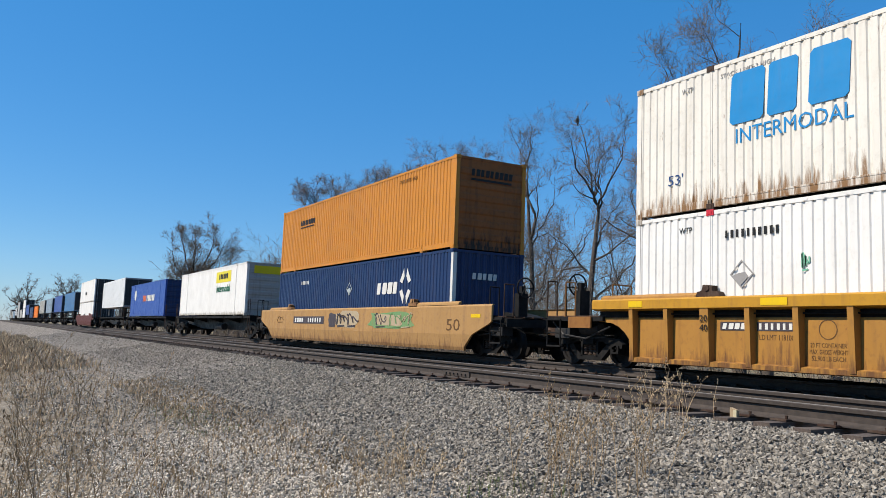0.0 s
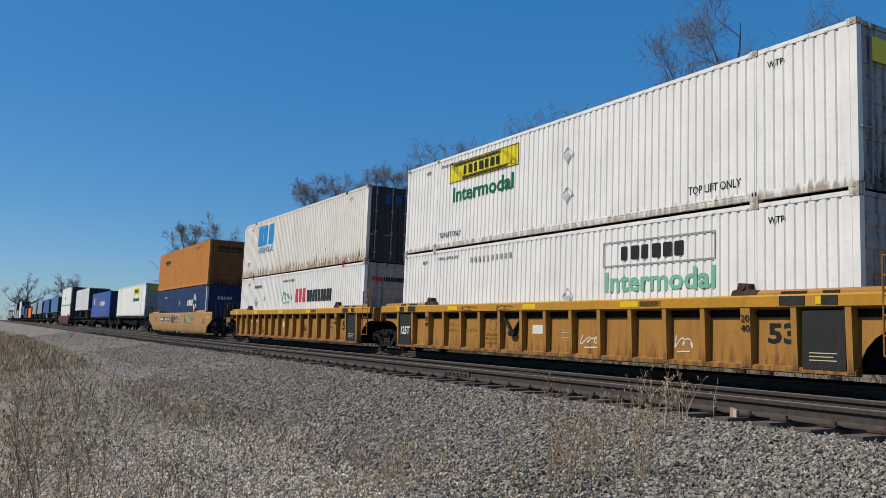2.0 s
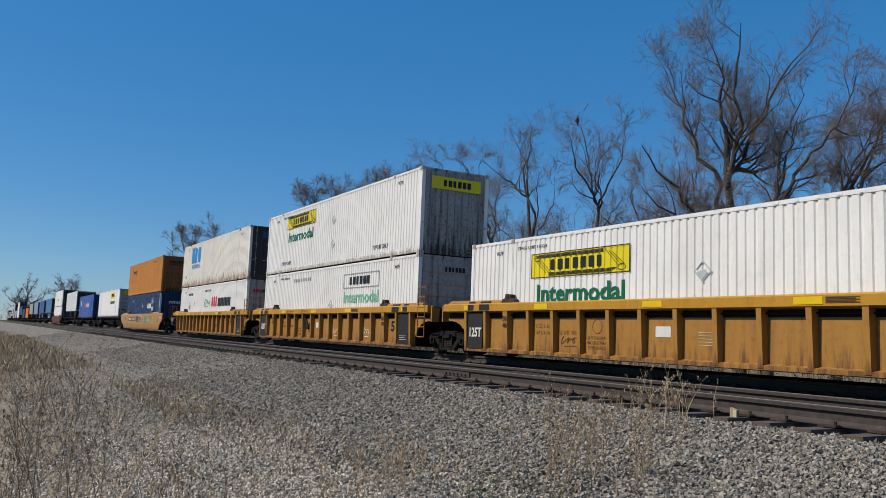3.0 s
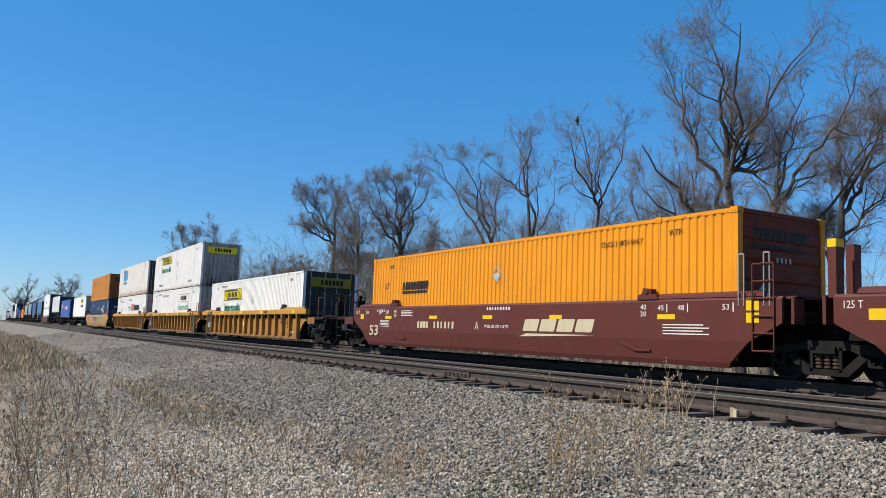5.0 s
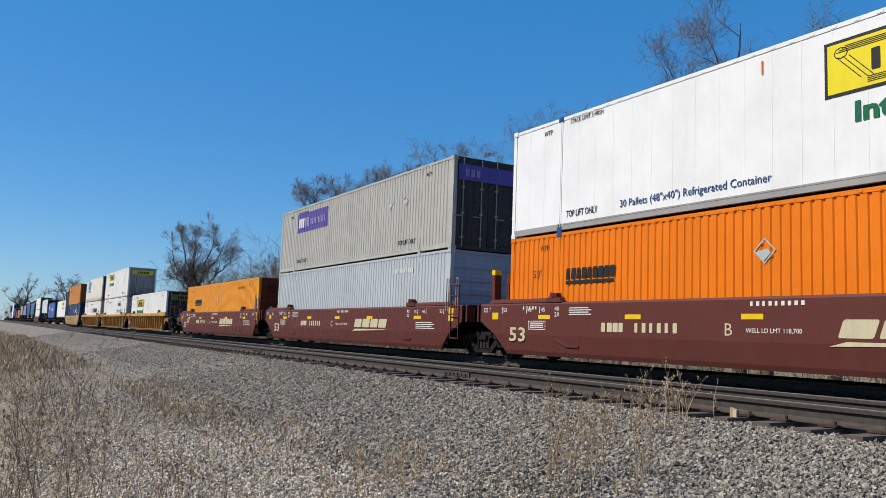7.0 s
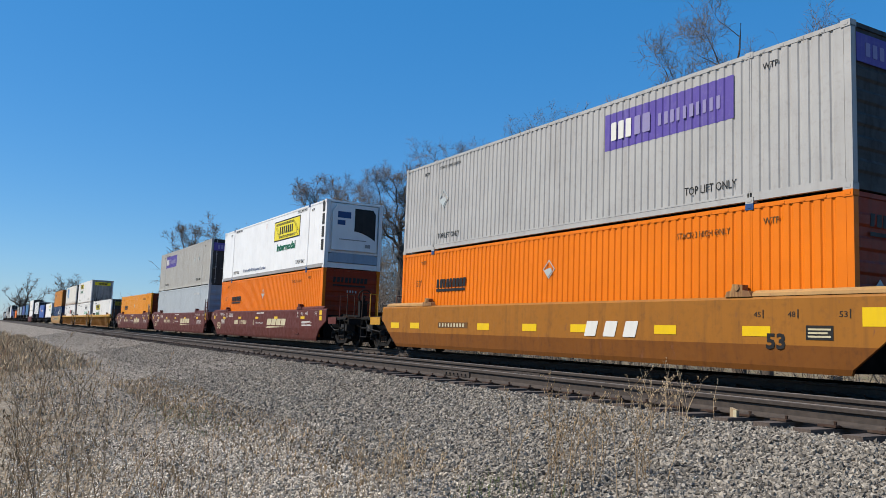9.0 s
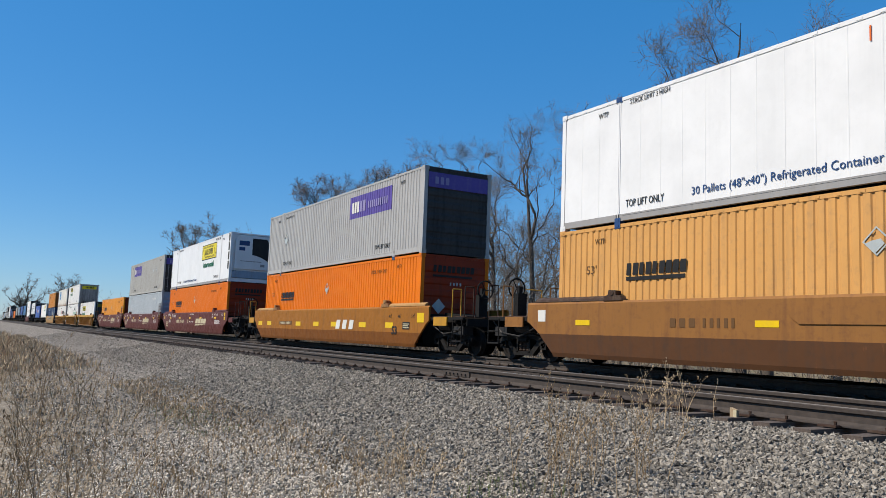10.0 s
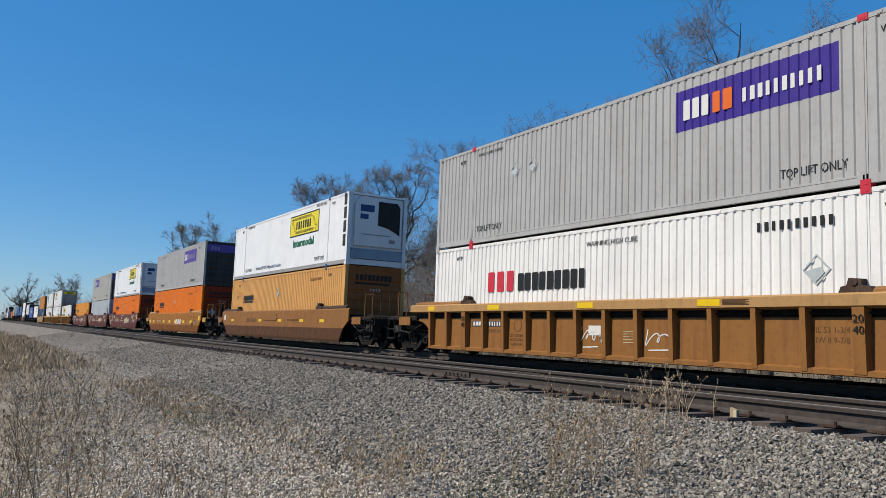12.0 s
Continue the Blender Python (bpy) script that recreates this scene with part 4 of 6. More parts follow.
        if right:
            lad = side_ladder(-0.95, -0.5, -1.52, 0.5, 2.05, 6, 0.018)
            part("ladder", cached("ladder|" + key, lambda: at_end(lad, right)), deck_mat, car)
            truck(car, CL + 1.62)
            if tag == "maroon":
                q = Shape().box(-1.60, -1.44, -0.72, -0.5, 1.1, 2.5).box(-1.60, -1.44, -0.2, 0.0, 1.1, 2.45)
                q.box(-1.56, -1.48, -0.72, 0.0, 1.2, 1.35)
                part("bulkhead_post", cached("bulkhead_post|" + key, lambda: at_end(q, right)), M["maroon"], car, "maroon upright post pair")
                part("post_cap", cached("post_cap|" + key, lambda: at_end(Shape().box(-1.605, -1.435, -0.725, -0.495, 2.36, 2.505), right)), M["mark_yellow"], car, "yellow reflector on the post")
                g2 = Shape()
                for x in (-0.85, -0.3):
                    g2.pipe([(x, -1.5, 1.3), (x, -1.5, 2.25), (x + 0.12, -1.5, 2.25), (x + 0.12, -1.5, 1.3)], 0.016)
                part("grab_iron", cached("grab_iron|" + key, lambda: at_end(g2, right)), M["mark_grey"], car)


def side_rows(rows, back=0.06):
    """A side wall from rows (z, y, x at the leading end, x at the trailing end), bottom to top."""
    s = Shape()
    n = len(rows)
    vs = [(x, y, z) for z, y, xa, xb in rows for x in (xa, xb)] + [(x, y + back, z) for z, y, xa, xb in rows for x in (xa, xb)]
    fs = []
    for i in range(n - 1):
        a = 2 * i
        fs += [(a, a + 1, a + 3, a + 2), (2 * n + a, 2 * n + a + 2, 2 * n + a + 3, 2 * n + a + 1),
               (a, a + 2, 2 * n + a + 2, 2 * n + a), (a + 1, 2 * n + a + 1, 2 * n + a + 3, a + 3)]
    fs += [(0, 2 * n, 2 * n + 1, 1), (2 * n - 2, 2 * n - 1, 4 * n - 1, 4 * n - 2)]
    return s.add(vs, fs)


def arch(ext=0.0):
    """The outline of a ribbed side sheet, cut away over the trucks in a curve."""
    left = [(0.02 - ext - 0.92 * (1 - math.cos(a)), 0.22 + 0.78 * math.sin(a)) for a in [k * math.pi / 12 for k in range(7)]]
    left = left + [(-1.12 - ext, 1.02), (-1.12 - ext, 1.1)]
    right = [(CL - x, z) for x, z in reversed(left)]
    return left + right


def well_bottom(x0, x1):
    s = Shape().box(x0, x1, -1.3, -1.05, 0.2, 0.26).box(x0, x1, 1.05, 1.3, 0.2, 0.26)
    for k in range(8):
        x = x0 + 0.4 + k * (x1 - x0 - 1.0) / 7
        s.box(x, x + 0.22, -1.3, 1.3, 0.18, 0.28)
    for x in (x0, x1 - 0.08):
        s.box(x, x + 0.08, -1.3, 1.3, 0.22, 1.25)
    return s


def lock_bracket():
    """Bracket that ties the boxes above the side, with its pin."""
    s = Shape().prism([(-0.3, 0), (0.3, 0), (0.24, 0.1), (0.1, 0.12), (0.1, 0.22), (-0.12, 0.24), (-0.16, 0.12), (-0.26, 0.1)], -0.1, 0.06)
    return s.rod((-0.02, -0.12, 0.17), (-0.02, 0.1, 0.17), 0.06, 0.06, 8)


def guide(x0, x1):
    """Long guide plate that leans outward on top of the side."""
    return Shape().prism([(-1.48, 1.475), (-1.40, 1.475), (-1.345, 1.57), (-1.38, 1.585), (-1.47, 1.53)], x0, x1, "x")


def ribbed_car(c0, ends, mat, chord_mat, label, brake=(False, False), numbers=(), deck=None):
    car = thing("well_car", pose(c0, RAIL_Y, 0), label, "railcar", "well cars of the train")
    TRAIN.append(car)
    for far in (0, 1):
        f = flip if far else (lambda s: s)
        part("side_sheet", cached("side_sheet|rib%d" % far, lambda: f(Shape().prism(arch(), -1.345, -1.315))), mat, car)
        part("top_chord", cached("top_chord|rib%d" % far, lambda: f(Shape().prism([(-1.53, 1.28), (-1.36, 1.24), (-1.34, 1.24), (-1.34, 1.49), (-1.5, 1.49), (-1.53, 1.46)], -1.14, CL + 1.14, "x"))), chord_mat, car)
        # added dark strip that stands in for shade in the gap below the chord
        part("inner_web", cached("inner_web|rib%d" % far, lambda: f(Shape().box(-1.1, CL + 1.1, -1.318, -1.300, 1.08, 1.30))), M["dark"], car)
        part("bottom_sill", cached("bottom_sill|rib%d" % far, lambda: f(Shape().prism([(-1.46, 0.17), (-1.3, 0.15), (-1.3, 0.29), (-1.46, 0.25)], 0.0, CL, "x"))), mat, car)
        for k in range(17):
            x = 0.09 + k * (CL - 0.18) / 16
            wide = 0.13 if k in (2, 14) else 0.07
            m = pose(x, 0, 0)
            part("side_post", cached("side_post|%d|%.2f" % (far, wide), lambda: f(Shape().add(
                [(-wide, -1.35, 0.18), (wide, -1.35, 0.18), (wide, -1.35, 1.28), (-wide, -1.35, 1.28),
                 (-wide * 0.8, -1.47, 0.2), (wide * 0.8, -1.47, 0.2), (wide * 0.8, -1.515, 1.28), (-wide * 0.8, -1.515, 1.28)],
                [(0, 1, 2, 3), (4, 7, 6, 5), (0, 4, 5, 1), (1, 5, 6, 2), (2, 6, 7, 3), (3, 7, 4, 0)]))), mat, car, "", m)
    part("floor_frame", cached("floor_frame", lambda: well_bottom(0.0, CL)), M["dark"], car)
    rod_ = Shape().rod((0.2, -1.39, 1.17), (CL - 0.2, -1.39, 1.17), 0.018, 0.018, 6)
    part("air_pipe", cached("air_pipe", lambda: rod_), M["dark"], car)
    for x in (2.14, 14.0):
        part("lock_bracket", cached("lock_bracket", lock_bracket), M["brown"], car, "", pose(x, -1.36, 1.49))
    for a, b_ in ((-0.9, 1.85), (14.3, CL + 0.9)):
        part("guide_plate", cached("guide_plate|%.2f" % a, lambda: guide(a, b_)), mat, car)
    for x0, x1 in [q for q, kind in zip(((0.2, 0.95), (15.2, 15.98)), ends) if kind == "art"]:
        part("data_panel", cached("data_panel|%.2f" % x0, lambda: Shape().box(x0, x1, -1.47, -1.34, 0.24, 1.22)), M["black"], car, "black data panel")
    yp, yc = -1.476, -1.534
    for x in (3.4, 7.2, 10.8):
        bar(0.55, 0.13, x, yc, 1.31, M["mark_yellow"], car, name="reflector")
    for x in (0.05, 15.5):
        bar(0.4, 0.13, x, yc, 1.31, M["mark_yellow"], car, name="reflector")
    ys = -1.347
    for i, kind in enumerate(ends):
        if kind == "art":
            for a, w in ((0.25, 0.3), (0.85, 0.5)):
                x = a if not i else CL - a - w
                bar(w, 0.16, x, yc - 0.002, 1.30, M["black"], car, name="black_band")
                part("black_band", cached("black_band|g%.2f" % w, lambda: Shape().box(0, w, -1.486, -1.44, 1.49, 1.545)), M["black"], car, "", pose(x, 0, 0))
    for x in (2.088, 14.068):
        letter("20", 0.13, 0.19, x - 0.1, -1.522, 1.02, M["mark_black"], car)
        letter("40", 0.13, 0.19, x - 0.1, -1.513, 0.84, M["mark_black"], car)
    letter("53", 0.34, 0.6, 14.42, ys, 0.66, M["mark_black"], car, bold=0.018)
    o = 0.0 if ends[0] == "art" else -1.0      # stencils stand one panel further on where a number plate takes their room
    xi = 3.24 if ends[0] == "art" else 13.2
    letter("LD LMT 118100", 0.1, 0.72, 4.22 + o, ys, 0.70, M["mark_brown"], car)
    letter("IL 53 1-3/4", 0.1, 0.62, xi, ys, 0.85, M["mark_brown"], car)
    letter("IW 8 9-7/8", 0.1, 0.62, xi, ys, 0.68, M["mark_brown"], car)
    letter("20 FT CONTAINER", 0.08, 0.66, 5.25 + o, ys, 0.6, M["mark_brown"], car)
    letter("MAX. GROSS WEIGHT", 0.08, 0.7, 5.23 + o, ys, 0.49, M["mark_brown"], car)
    letter("52,900 LB EACH", 0.08, 0.62, 5.27 + o, ys, 0.38, M["mark_brown"], car)
    s = Shape()
    for k in range(16):
        a, b_ = k * math.pi / 8, (k + 1) * math.pi / 8
        s.prism([(5.58 + o + r * math.cos(q), 0.9 + r * math.sin(q)) for q, r in ((a, 0.17), (b_, 0.17), (b_, 0.155), (a, 0.155))], ys - 0.003, ys)
    part("round_stencil", s, M["mark_brown"], car)
    bar(0.42, 0.22, 7.4, ys, 0.7, M["mark_white"], car, name="data_plate")
    for i in range(3):
        bar(0.5 - 0.06 * (i % 2), 0.016, 15.33, yp + 0.004, 0.38 + i * 0.06, M["mark_cream"], car)
    for i in range(5):
        bar(0.46 - 0.05 * (i % 2), 0.012, 8.55, ys, 0.56 + i * 0.06, M["mark_cream"], car)
        bar(0.6 - 0.07 * (i % 2), 0.014, 11.4, -1.535, 1.33 + i * 0.022, M["mark_brown"], car)
    for n in numbers:
        n(car)
    for i, kind in enumerate(ends):
        car_end(car, kind, bool(i), mat, deck or M["brown_yellow"], brake[i], "rib", 0.0)
    return car


def smooth_car(c0, ends, mat, low_mat, label, tag, brake=(False, False), eb=(0.1, 0.1), et=(1.1, 1.1), fold=0.66, numbers=(), deck=None, guide_mat=None):
    """Smooth-sided well car: upright upper plate, lower plate folded inward, ends cut away over the trucks."""
    car = thing("well_car", pose(c0, RAIL_Y, 0), label, "railcar", "well cars of the train")
    TRAIN.append(car)
    for far in (0, 1):
        f = flip if far else (lambda s: s)
        k = "|%s%d" % (tag, far)
        up = [(fold, -1.50, eb[0] - 0.5, CL - eb[1] + 0.5), (0.92, -1.50, -et[0] + 0.15, CL + et[1] - 0.15), (1.0, -1.50, -et[0], CL + et[1]), (1.42, -1.50, -et[0], CL + et[1]), (1.47, -1.46, -et[0], CL + et[1])]
        lo = [(0.16, -1.42, eb[0], CL - eb[1]), (0.26, -1.455, eb[0] - 0.05, CL - eb[1] + 0.05), (fold, -1.50, eb[0] - 0.5, CL - eb[1] + 0.5)]
        part("upper_side", cached("upper_side" + k, lambda: f(side_rows(up))), mat, car)
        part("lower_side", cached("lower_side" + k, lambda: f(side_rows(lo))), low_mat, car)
    part("floor_frame", cached("floor_frame", lambda: well_bottom(0.0, CL)), M["dark"], car)
    for x in (2.14, 14.0):
        part("lock_bracket", cached("lock_bracket", lock_bracket), guide_mat or mat, car, "", pose(x, -1.40, 1.47))
    for a, b_ in ((-0.7, 1.85), (14.3, CL + 0.7)):
        part("guide_plate", cached("guide_plate|%.2f" % a, lambda: guide(a, b_)), guide_mat or mat, car)
    for n in numbers:
        n(car)
    for i, kind in enumerate(ends):
        car_end(car, kind, bool(i), mat, deck or mat, brake[i], tag, max(et[i] - 1.1, 0.0))
    return car


YB = -1.502


def maroon_marks(first):
    def put(car):
        mark(4, 0.75, 0.2, 3.9, YB, 0.78, M["mark_cream"], car, 0.0, 0.15, seed=3, name="name_mark")
        mark(6, 1.3, 0.2, 4.95, YB, 0.78, M["mark_cream"], car, 0.0, 0.3, name="number_bar")
        letter(first, 0.24, 0.2, 7.3, YB, 0.76, M["mark_cream"], car)
        mark(4, 2.75, 0.3, 9.6, YB, 0.76, M["mark_cream"], car, 0.35, 0.12, seed=9, name="name_mark")
        part("swoosh", Shape().prism([(9.45, 0.62), (11.2, 0.66), (12.4, 0.7), (9.75, 0.7)], YB - 0.004, YB), M["mark_cream"], car)
        letter("WELL LD LMT 118,700", 0.085, 1.15, 7.8, YB, 0.82, M["mark_white"], car)
        for x, n in ((7.9, 9), (0.9, 5)):
            mark(n, n * 0.13, 0.08, x, YB, 1.3, M["mark_white"], car, name="number_bar")
        letter("53", 0.36, 0.72, 0.3, YB - 0.002, 0.50, M["mark_cream"], car, bold=0.008)
        for x, t in ((-0.05, "53"), (1.05, "48"), (1.6, "45")):
            letter(t, 0.11, 0.17, x + 0.05, YB, 1.24, M["mark_white"], car)
            bar(0.025, 0.17, x, YB, 1.2, M["mark_white"], car)
            letter(t, 0.11, 0.17, CL - x - 0.25, YB, 1.24, M["mark_white"], car)
            bar(0.025, 0.17, CL - x, YB, 1.2, M["mark_white"], car)
        for x in (2.2, 13.8):
            letter("40", 0.11, 0.18, x, YB, 1.26, M["mark_white"], car)
            letter("20", 0.11, 0.18, x, YB, 1.12, M["mark_white"], car)
        letter("125 T", 0.13, 0.36, -0.95, YB, 1.24, M["mark_white"], car)
        for x in (1.55, 4.65, 7.7, 10.7, 14.3):
            bar(0.48, 0.1, x, YB, 1.06, M["mark_yellow"], car, name="reflector")
        for x, z in ((-0.5, 1.05), (CL + 0.35, 1.22), (CL + 0.35, 1.0)):
            bar(0.28, 0.18, x, YB, z, M["mark_yellow"], car, name="reflector")
        for i in range(4):
            bar(0.8 - 0.1 * (i % 2), 0.022, 2.75, YB, 1.16 + i * 0.05, M["mark_white"], car)
            bar(1.2 - 0.15 * (i % 2), 0.022, 14.45, YB, 0.76 + i * 0.06, M["mark_white"], car)
        s = Shape()
        for x0, x1, z0, z1 in ((1.15, 1.85, 1.0, 1.015), (1.15, 1.85, 0.8, 0.815), (1.15, 1.165, 0.815, 1.0), (1.835, 1.85, 0.815, 1.0)):
            s.box(x0, x1, YB - 0.004, YB, z0, z1)
        part("stencil_frame", s, M["mark_white"], car)
        for i in range(3):
            bar(0.55, 0.025, 1.22, YB, 0.845 + i * 0.05, M["mark_white"], car)
        for x in (2.2, 13.2):
            fold_ = Shape().prism([(x, 0.62), (x + 0.5, 0.45), (x + 0.9, 0.45), (x + 0.9, 0.40), (x + 0.45, 0.40), (x - 0.05, 0.57)], -1.5, -1.46)
            part("jacking_plate", fold_, M["maroon"], car)
    return put


def blob(x, z, w, h, y, material, parent, seed, label=""):
    """An uneven sprayed field."""
    rnd = random.Random(seed)
    pts = []
    for k in range(18):
        a = k * math.pi / 9
        r = rnd.uniform(0.78, 1.08)
        ca, sa = math.cos(a), math.sin(a)
        pts.append((x + w / 2 * (1 + r * math.copysign(abs(ca) ** 0.55, ca)), z + h / 2 * (1 + r * math.copysign(abs(sa) ** 0.55, sa))))
    part("spray_field", Shape().prism(pts, y + 0.004, y), material, parent, label)


def graffiti(car):
    y = -1.506
    blob(10.7, 0.72, 3.5, 0.6, y, M["graf_green"], car, 3, "green spray-painted field")
    blob(11.2, 0.8, 2.2, 0.44, y - 0.005, M["graf_pale"], car, 4)
    blob(7.6, 0.7, 2.3, 0.66, y, M["graf_pale"], car, 5)
    blob(6.9, 0.72, 0.8, 0.6, y - 0.002, M["graf_dark"], car, 6)
    for i, (x, w, m, th) in enumerate(((11.2, 1.0, "graf_dark", 0.018), (12.3, 1.1, "graf_green", 0.02), (7.7, 1.0, "graf_dark", 0.03), (8.7, 1.0, "graf_dark", 0.03), (13.2, 0.8, "graf_pale", 0.016))):
        scrawl(x, w, 0.78, 0.5, y - 0.012, M[m], car, 40 + i, th)
    scrawl(0.5, 1.0, 0.9, 0.3, y - 0.004, M["mark_brown"], car, 47)


def old_car_marks(car):
    bar(3.6, 0.3, 2.8, YB, 0.86, M["graf_dark"], car, name="number_panel")
    mark(4, 1.1, 0.18, 3.0, YB - 0.005, 0.92, M["mark_white"], car, seed=3, name="name_mark")
    mark(6, 1.6, 0.18, 4.6, YB - 0.005, 0.92, M["mark_white"], car, name="number_bar")
    bar(0.5, 0.1, 8.0, YB, 1.1, M["mark_yellow"], car, name="reflector")
    bar(0.5, 0.1, 17.6, YB, 1.1, M["mark_yellow"], car, name="reflector")
    letter("50", 0.36, 0.8, 16.2, YB, 0.72, M["mark_brown"], car)
    graffiti(car)


def yellow_car_marks(car):
    for x in (-0.3, 1.1, 5.12, 7.27, 9.2, 11.9, 14.1):
        bar(0.6, 0.18, x, YB, 0.76, M["mark_yellow"], car, name="reflector")
    mark(3, 1.9, 0.34, 9.7, YB - 0.006, 0.68, M["mark_white"], car, 0.3, 0.25, seed=2, name="spray_mark")
    bar(1.7, 0.16, 2.9, YB, 0.8, M["mark_brown"], car, name="number_panel")
    mark(9, 1.5, 0.1, 3.0, YB - 0.005, 0.83, M["mark_cream"], car, name="number_bar")
    letter("53", 0.26, 0.4, 14.6, YB - 0.003, 0.56, M["mark_black"], car, bold=0.012)
    for x, t in ((14.35, "45"), (15.05, "48"), (16.0, "53")):
        letter(t, 0.1, 0.15, x, YB, 1.1, M["mark_black"], car)
        bar(0.02, 0.15, x + 0.19, YB, 1.08, M["mark_black"], car)
    bar(0.5, 0.24, 15.4, YB, 0.72, M["mark_black"], car, name="data_plate")
    for i in range(3):
        bar(0.42 - 0.06 * (i % 2), 0.03, 15.44, YB - 0.005, 0.76 + i * 0.06, M["mark_cream"], car)
    bar(0.45, 0.3, CL + 0.25, YB, 0.95, M["mark_yellow"], car, name="reflector")


def brown_car_marks(car):
    for x in (0.9, 5.9, 8.9, 11.8, 14.2):
        bar(0.5, 0.12, x, YB, 0.92, M["mark_yellow"], car, name="reflector")
    mark(3, 0.75, 0.18, 3.85, YB, 0.9, M["mark_brown"], car, seed=2, name="name_mark")
    mark(5, 0.85, 0.18, 4.7, YB, 0.9, M["mark_brown"], car, name="number_bar")
    mark(12, 1.6, 0.1, 10.2, YB, 0.95, M["mark_brown"], car, name="number_bar")
    part("access_plate", Shape().prism([(6.6, 1.12), (6.8, 0.98), (8.6, 0.98), (8.8, 1.12), (8.7, 1.28), (6.7, 1.28)], YB - 0.02, YB + 0.01), M["brown_yellow"], car)
    bar(0.3, 0.28, -0.55, YB, 1.0, M["mark_white"], car, name="data_plate")


def plate_number(x, w):
    def put(car):
        for a, b_ in ((x, x + 0.67), (x + 0.83, x + 1.67)):
            part("number_panel", Shape().box(a, b_, -1.350, -1.344, 0.86, 1.02), M["graf_dark"], car)
        mark(4, 0.56, 0.11, x + 0.05, -1.351, 0.885, M["mark_white"], car, 0.2, seed=3, name="name_mark")
        mark(6, 0.74, 0.11, x + 0.88, -1.351, 0.885, M["mark_white"], car, name="number_bar")
    return put


def plate_text(car):
    letter("125T", 0.25, 0.66, 0.24, -1.472, 0.58, M["mark_white"], car, bold=0.01)


def scrawls(spots, mat):
    def put(car):
        for i, (x, w, h) in enumerate(spots):
            scrawl(x, w, 0.42, h, -1.352, M[mat], car, 20 + i)
    return put


def hanger(car):
    s = Shape()
    for a, b_ in (((6.2, 1.1), (6.6, 0.68)), ((6.6, 0.68), (6.98, 1.08))):
        s.rod((a[0], -1.40, a[1]), (b_[0], -1.40, b_[1]), 0.045, 0.045, 6)
    s.prism([(6.5, 0.62), (6.7, 0.62), (6.76, 0.72), (6.6, 0.8), (6.44, 0.72)], -1.46, -1.36)
    part("hanger", s, M["dark"], car, "black forked hanger")


def chord_scrawl(car):
    for x in (4.1, 5.9):
        scrawl(x, 0.8, 1.3, 0.14, -1.538, M["mark_brown"], car, 31, 0.01)


smooth_car(-36.9, ("end", "end"), M["yellow_dirty"], M["yellow_dirty"], "dusty yellow smooth-sided well car with faded graffiti", "old", (False, True), (-0.3, -1.0), (1.9, 2.5), 0.62, (old_car_marks,), M["dark"], M["yellow_dirty"])
ribbed_car(-12.95, ("end", "art"), M["yellow_car"], M["chord"], "yellow ribbed well car with black stencils", (True, False), (plate_number(2.35, 1.95), scrawls(((10.2, 0.3, 0.4),), "mark_brown")))
ribbed_car(6.43, ("art", "art"), M["yellow_car"], M["chord"], "yellow ribbed well car with stencilled panels between shared trucks", numbers=(plate_text, hanger, chord_scrawl, scrawls(((9.3, 0.8, 0.3), (12.2, 0.5, 0.35)), "mark_white")))
ribbed_car(25.85, ("art", "end"), M["yellow_car"], M["chord"], "yellow ribbed well car with one container", (False, True), (plate_text, scrawls(((4.3, 0.7, 0.25),), "mark_brown")))
smooth_car(49.3, ("end", "art"), M["maroon"], M["maroon"], "maroon smooth-sided well car with cream marks", "maroon", (True, False), numbers=(maroon_marks("A"),), deck=M["maroon"])
smooth_car(68.62, ("art", "art"), M["maroon"], M["maroon"], "maroon smooth-sided well car between shared trucks", "maroon", numbers=(maroon_marks("C"),), deck=M["maroon"])
smooth_car(87.98, ("art", "end"), M["maroon"], M["maroon"], "maroon smooth-sided well car with cream marks and brake wheel", "maroon", (False, True), numbers=(maroon_marks("B"),), deck=M["maroon"])
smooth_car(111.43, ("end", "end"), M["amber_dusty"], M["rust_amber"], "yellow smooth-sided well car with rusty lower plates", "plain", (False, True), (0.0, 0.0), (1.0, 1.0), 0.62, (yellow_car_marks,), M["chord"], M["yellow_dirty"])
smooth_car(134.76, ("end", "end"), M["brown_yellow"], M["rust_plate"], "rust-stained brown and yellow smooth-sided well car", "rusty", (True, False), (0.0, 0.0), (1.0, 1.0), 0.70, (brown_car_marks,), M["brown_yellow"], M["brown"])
ribbed_car(158.13, ("end", "art"), M["brown_yellow"], M["yellow_dirty"], "dusty brown-yellow ribbed well car with white scrawls", (False, False), (plate_number(2.35, 1.9), scrawls(((7.1, 0.75, 0.5), (9.2, 0.8, 0.45)), "mark_white")))


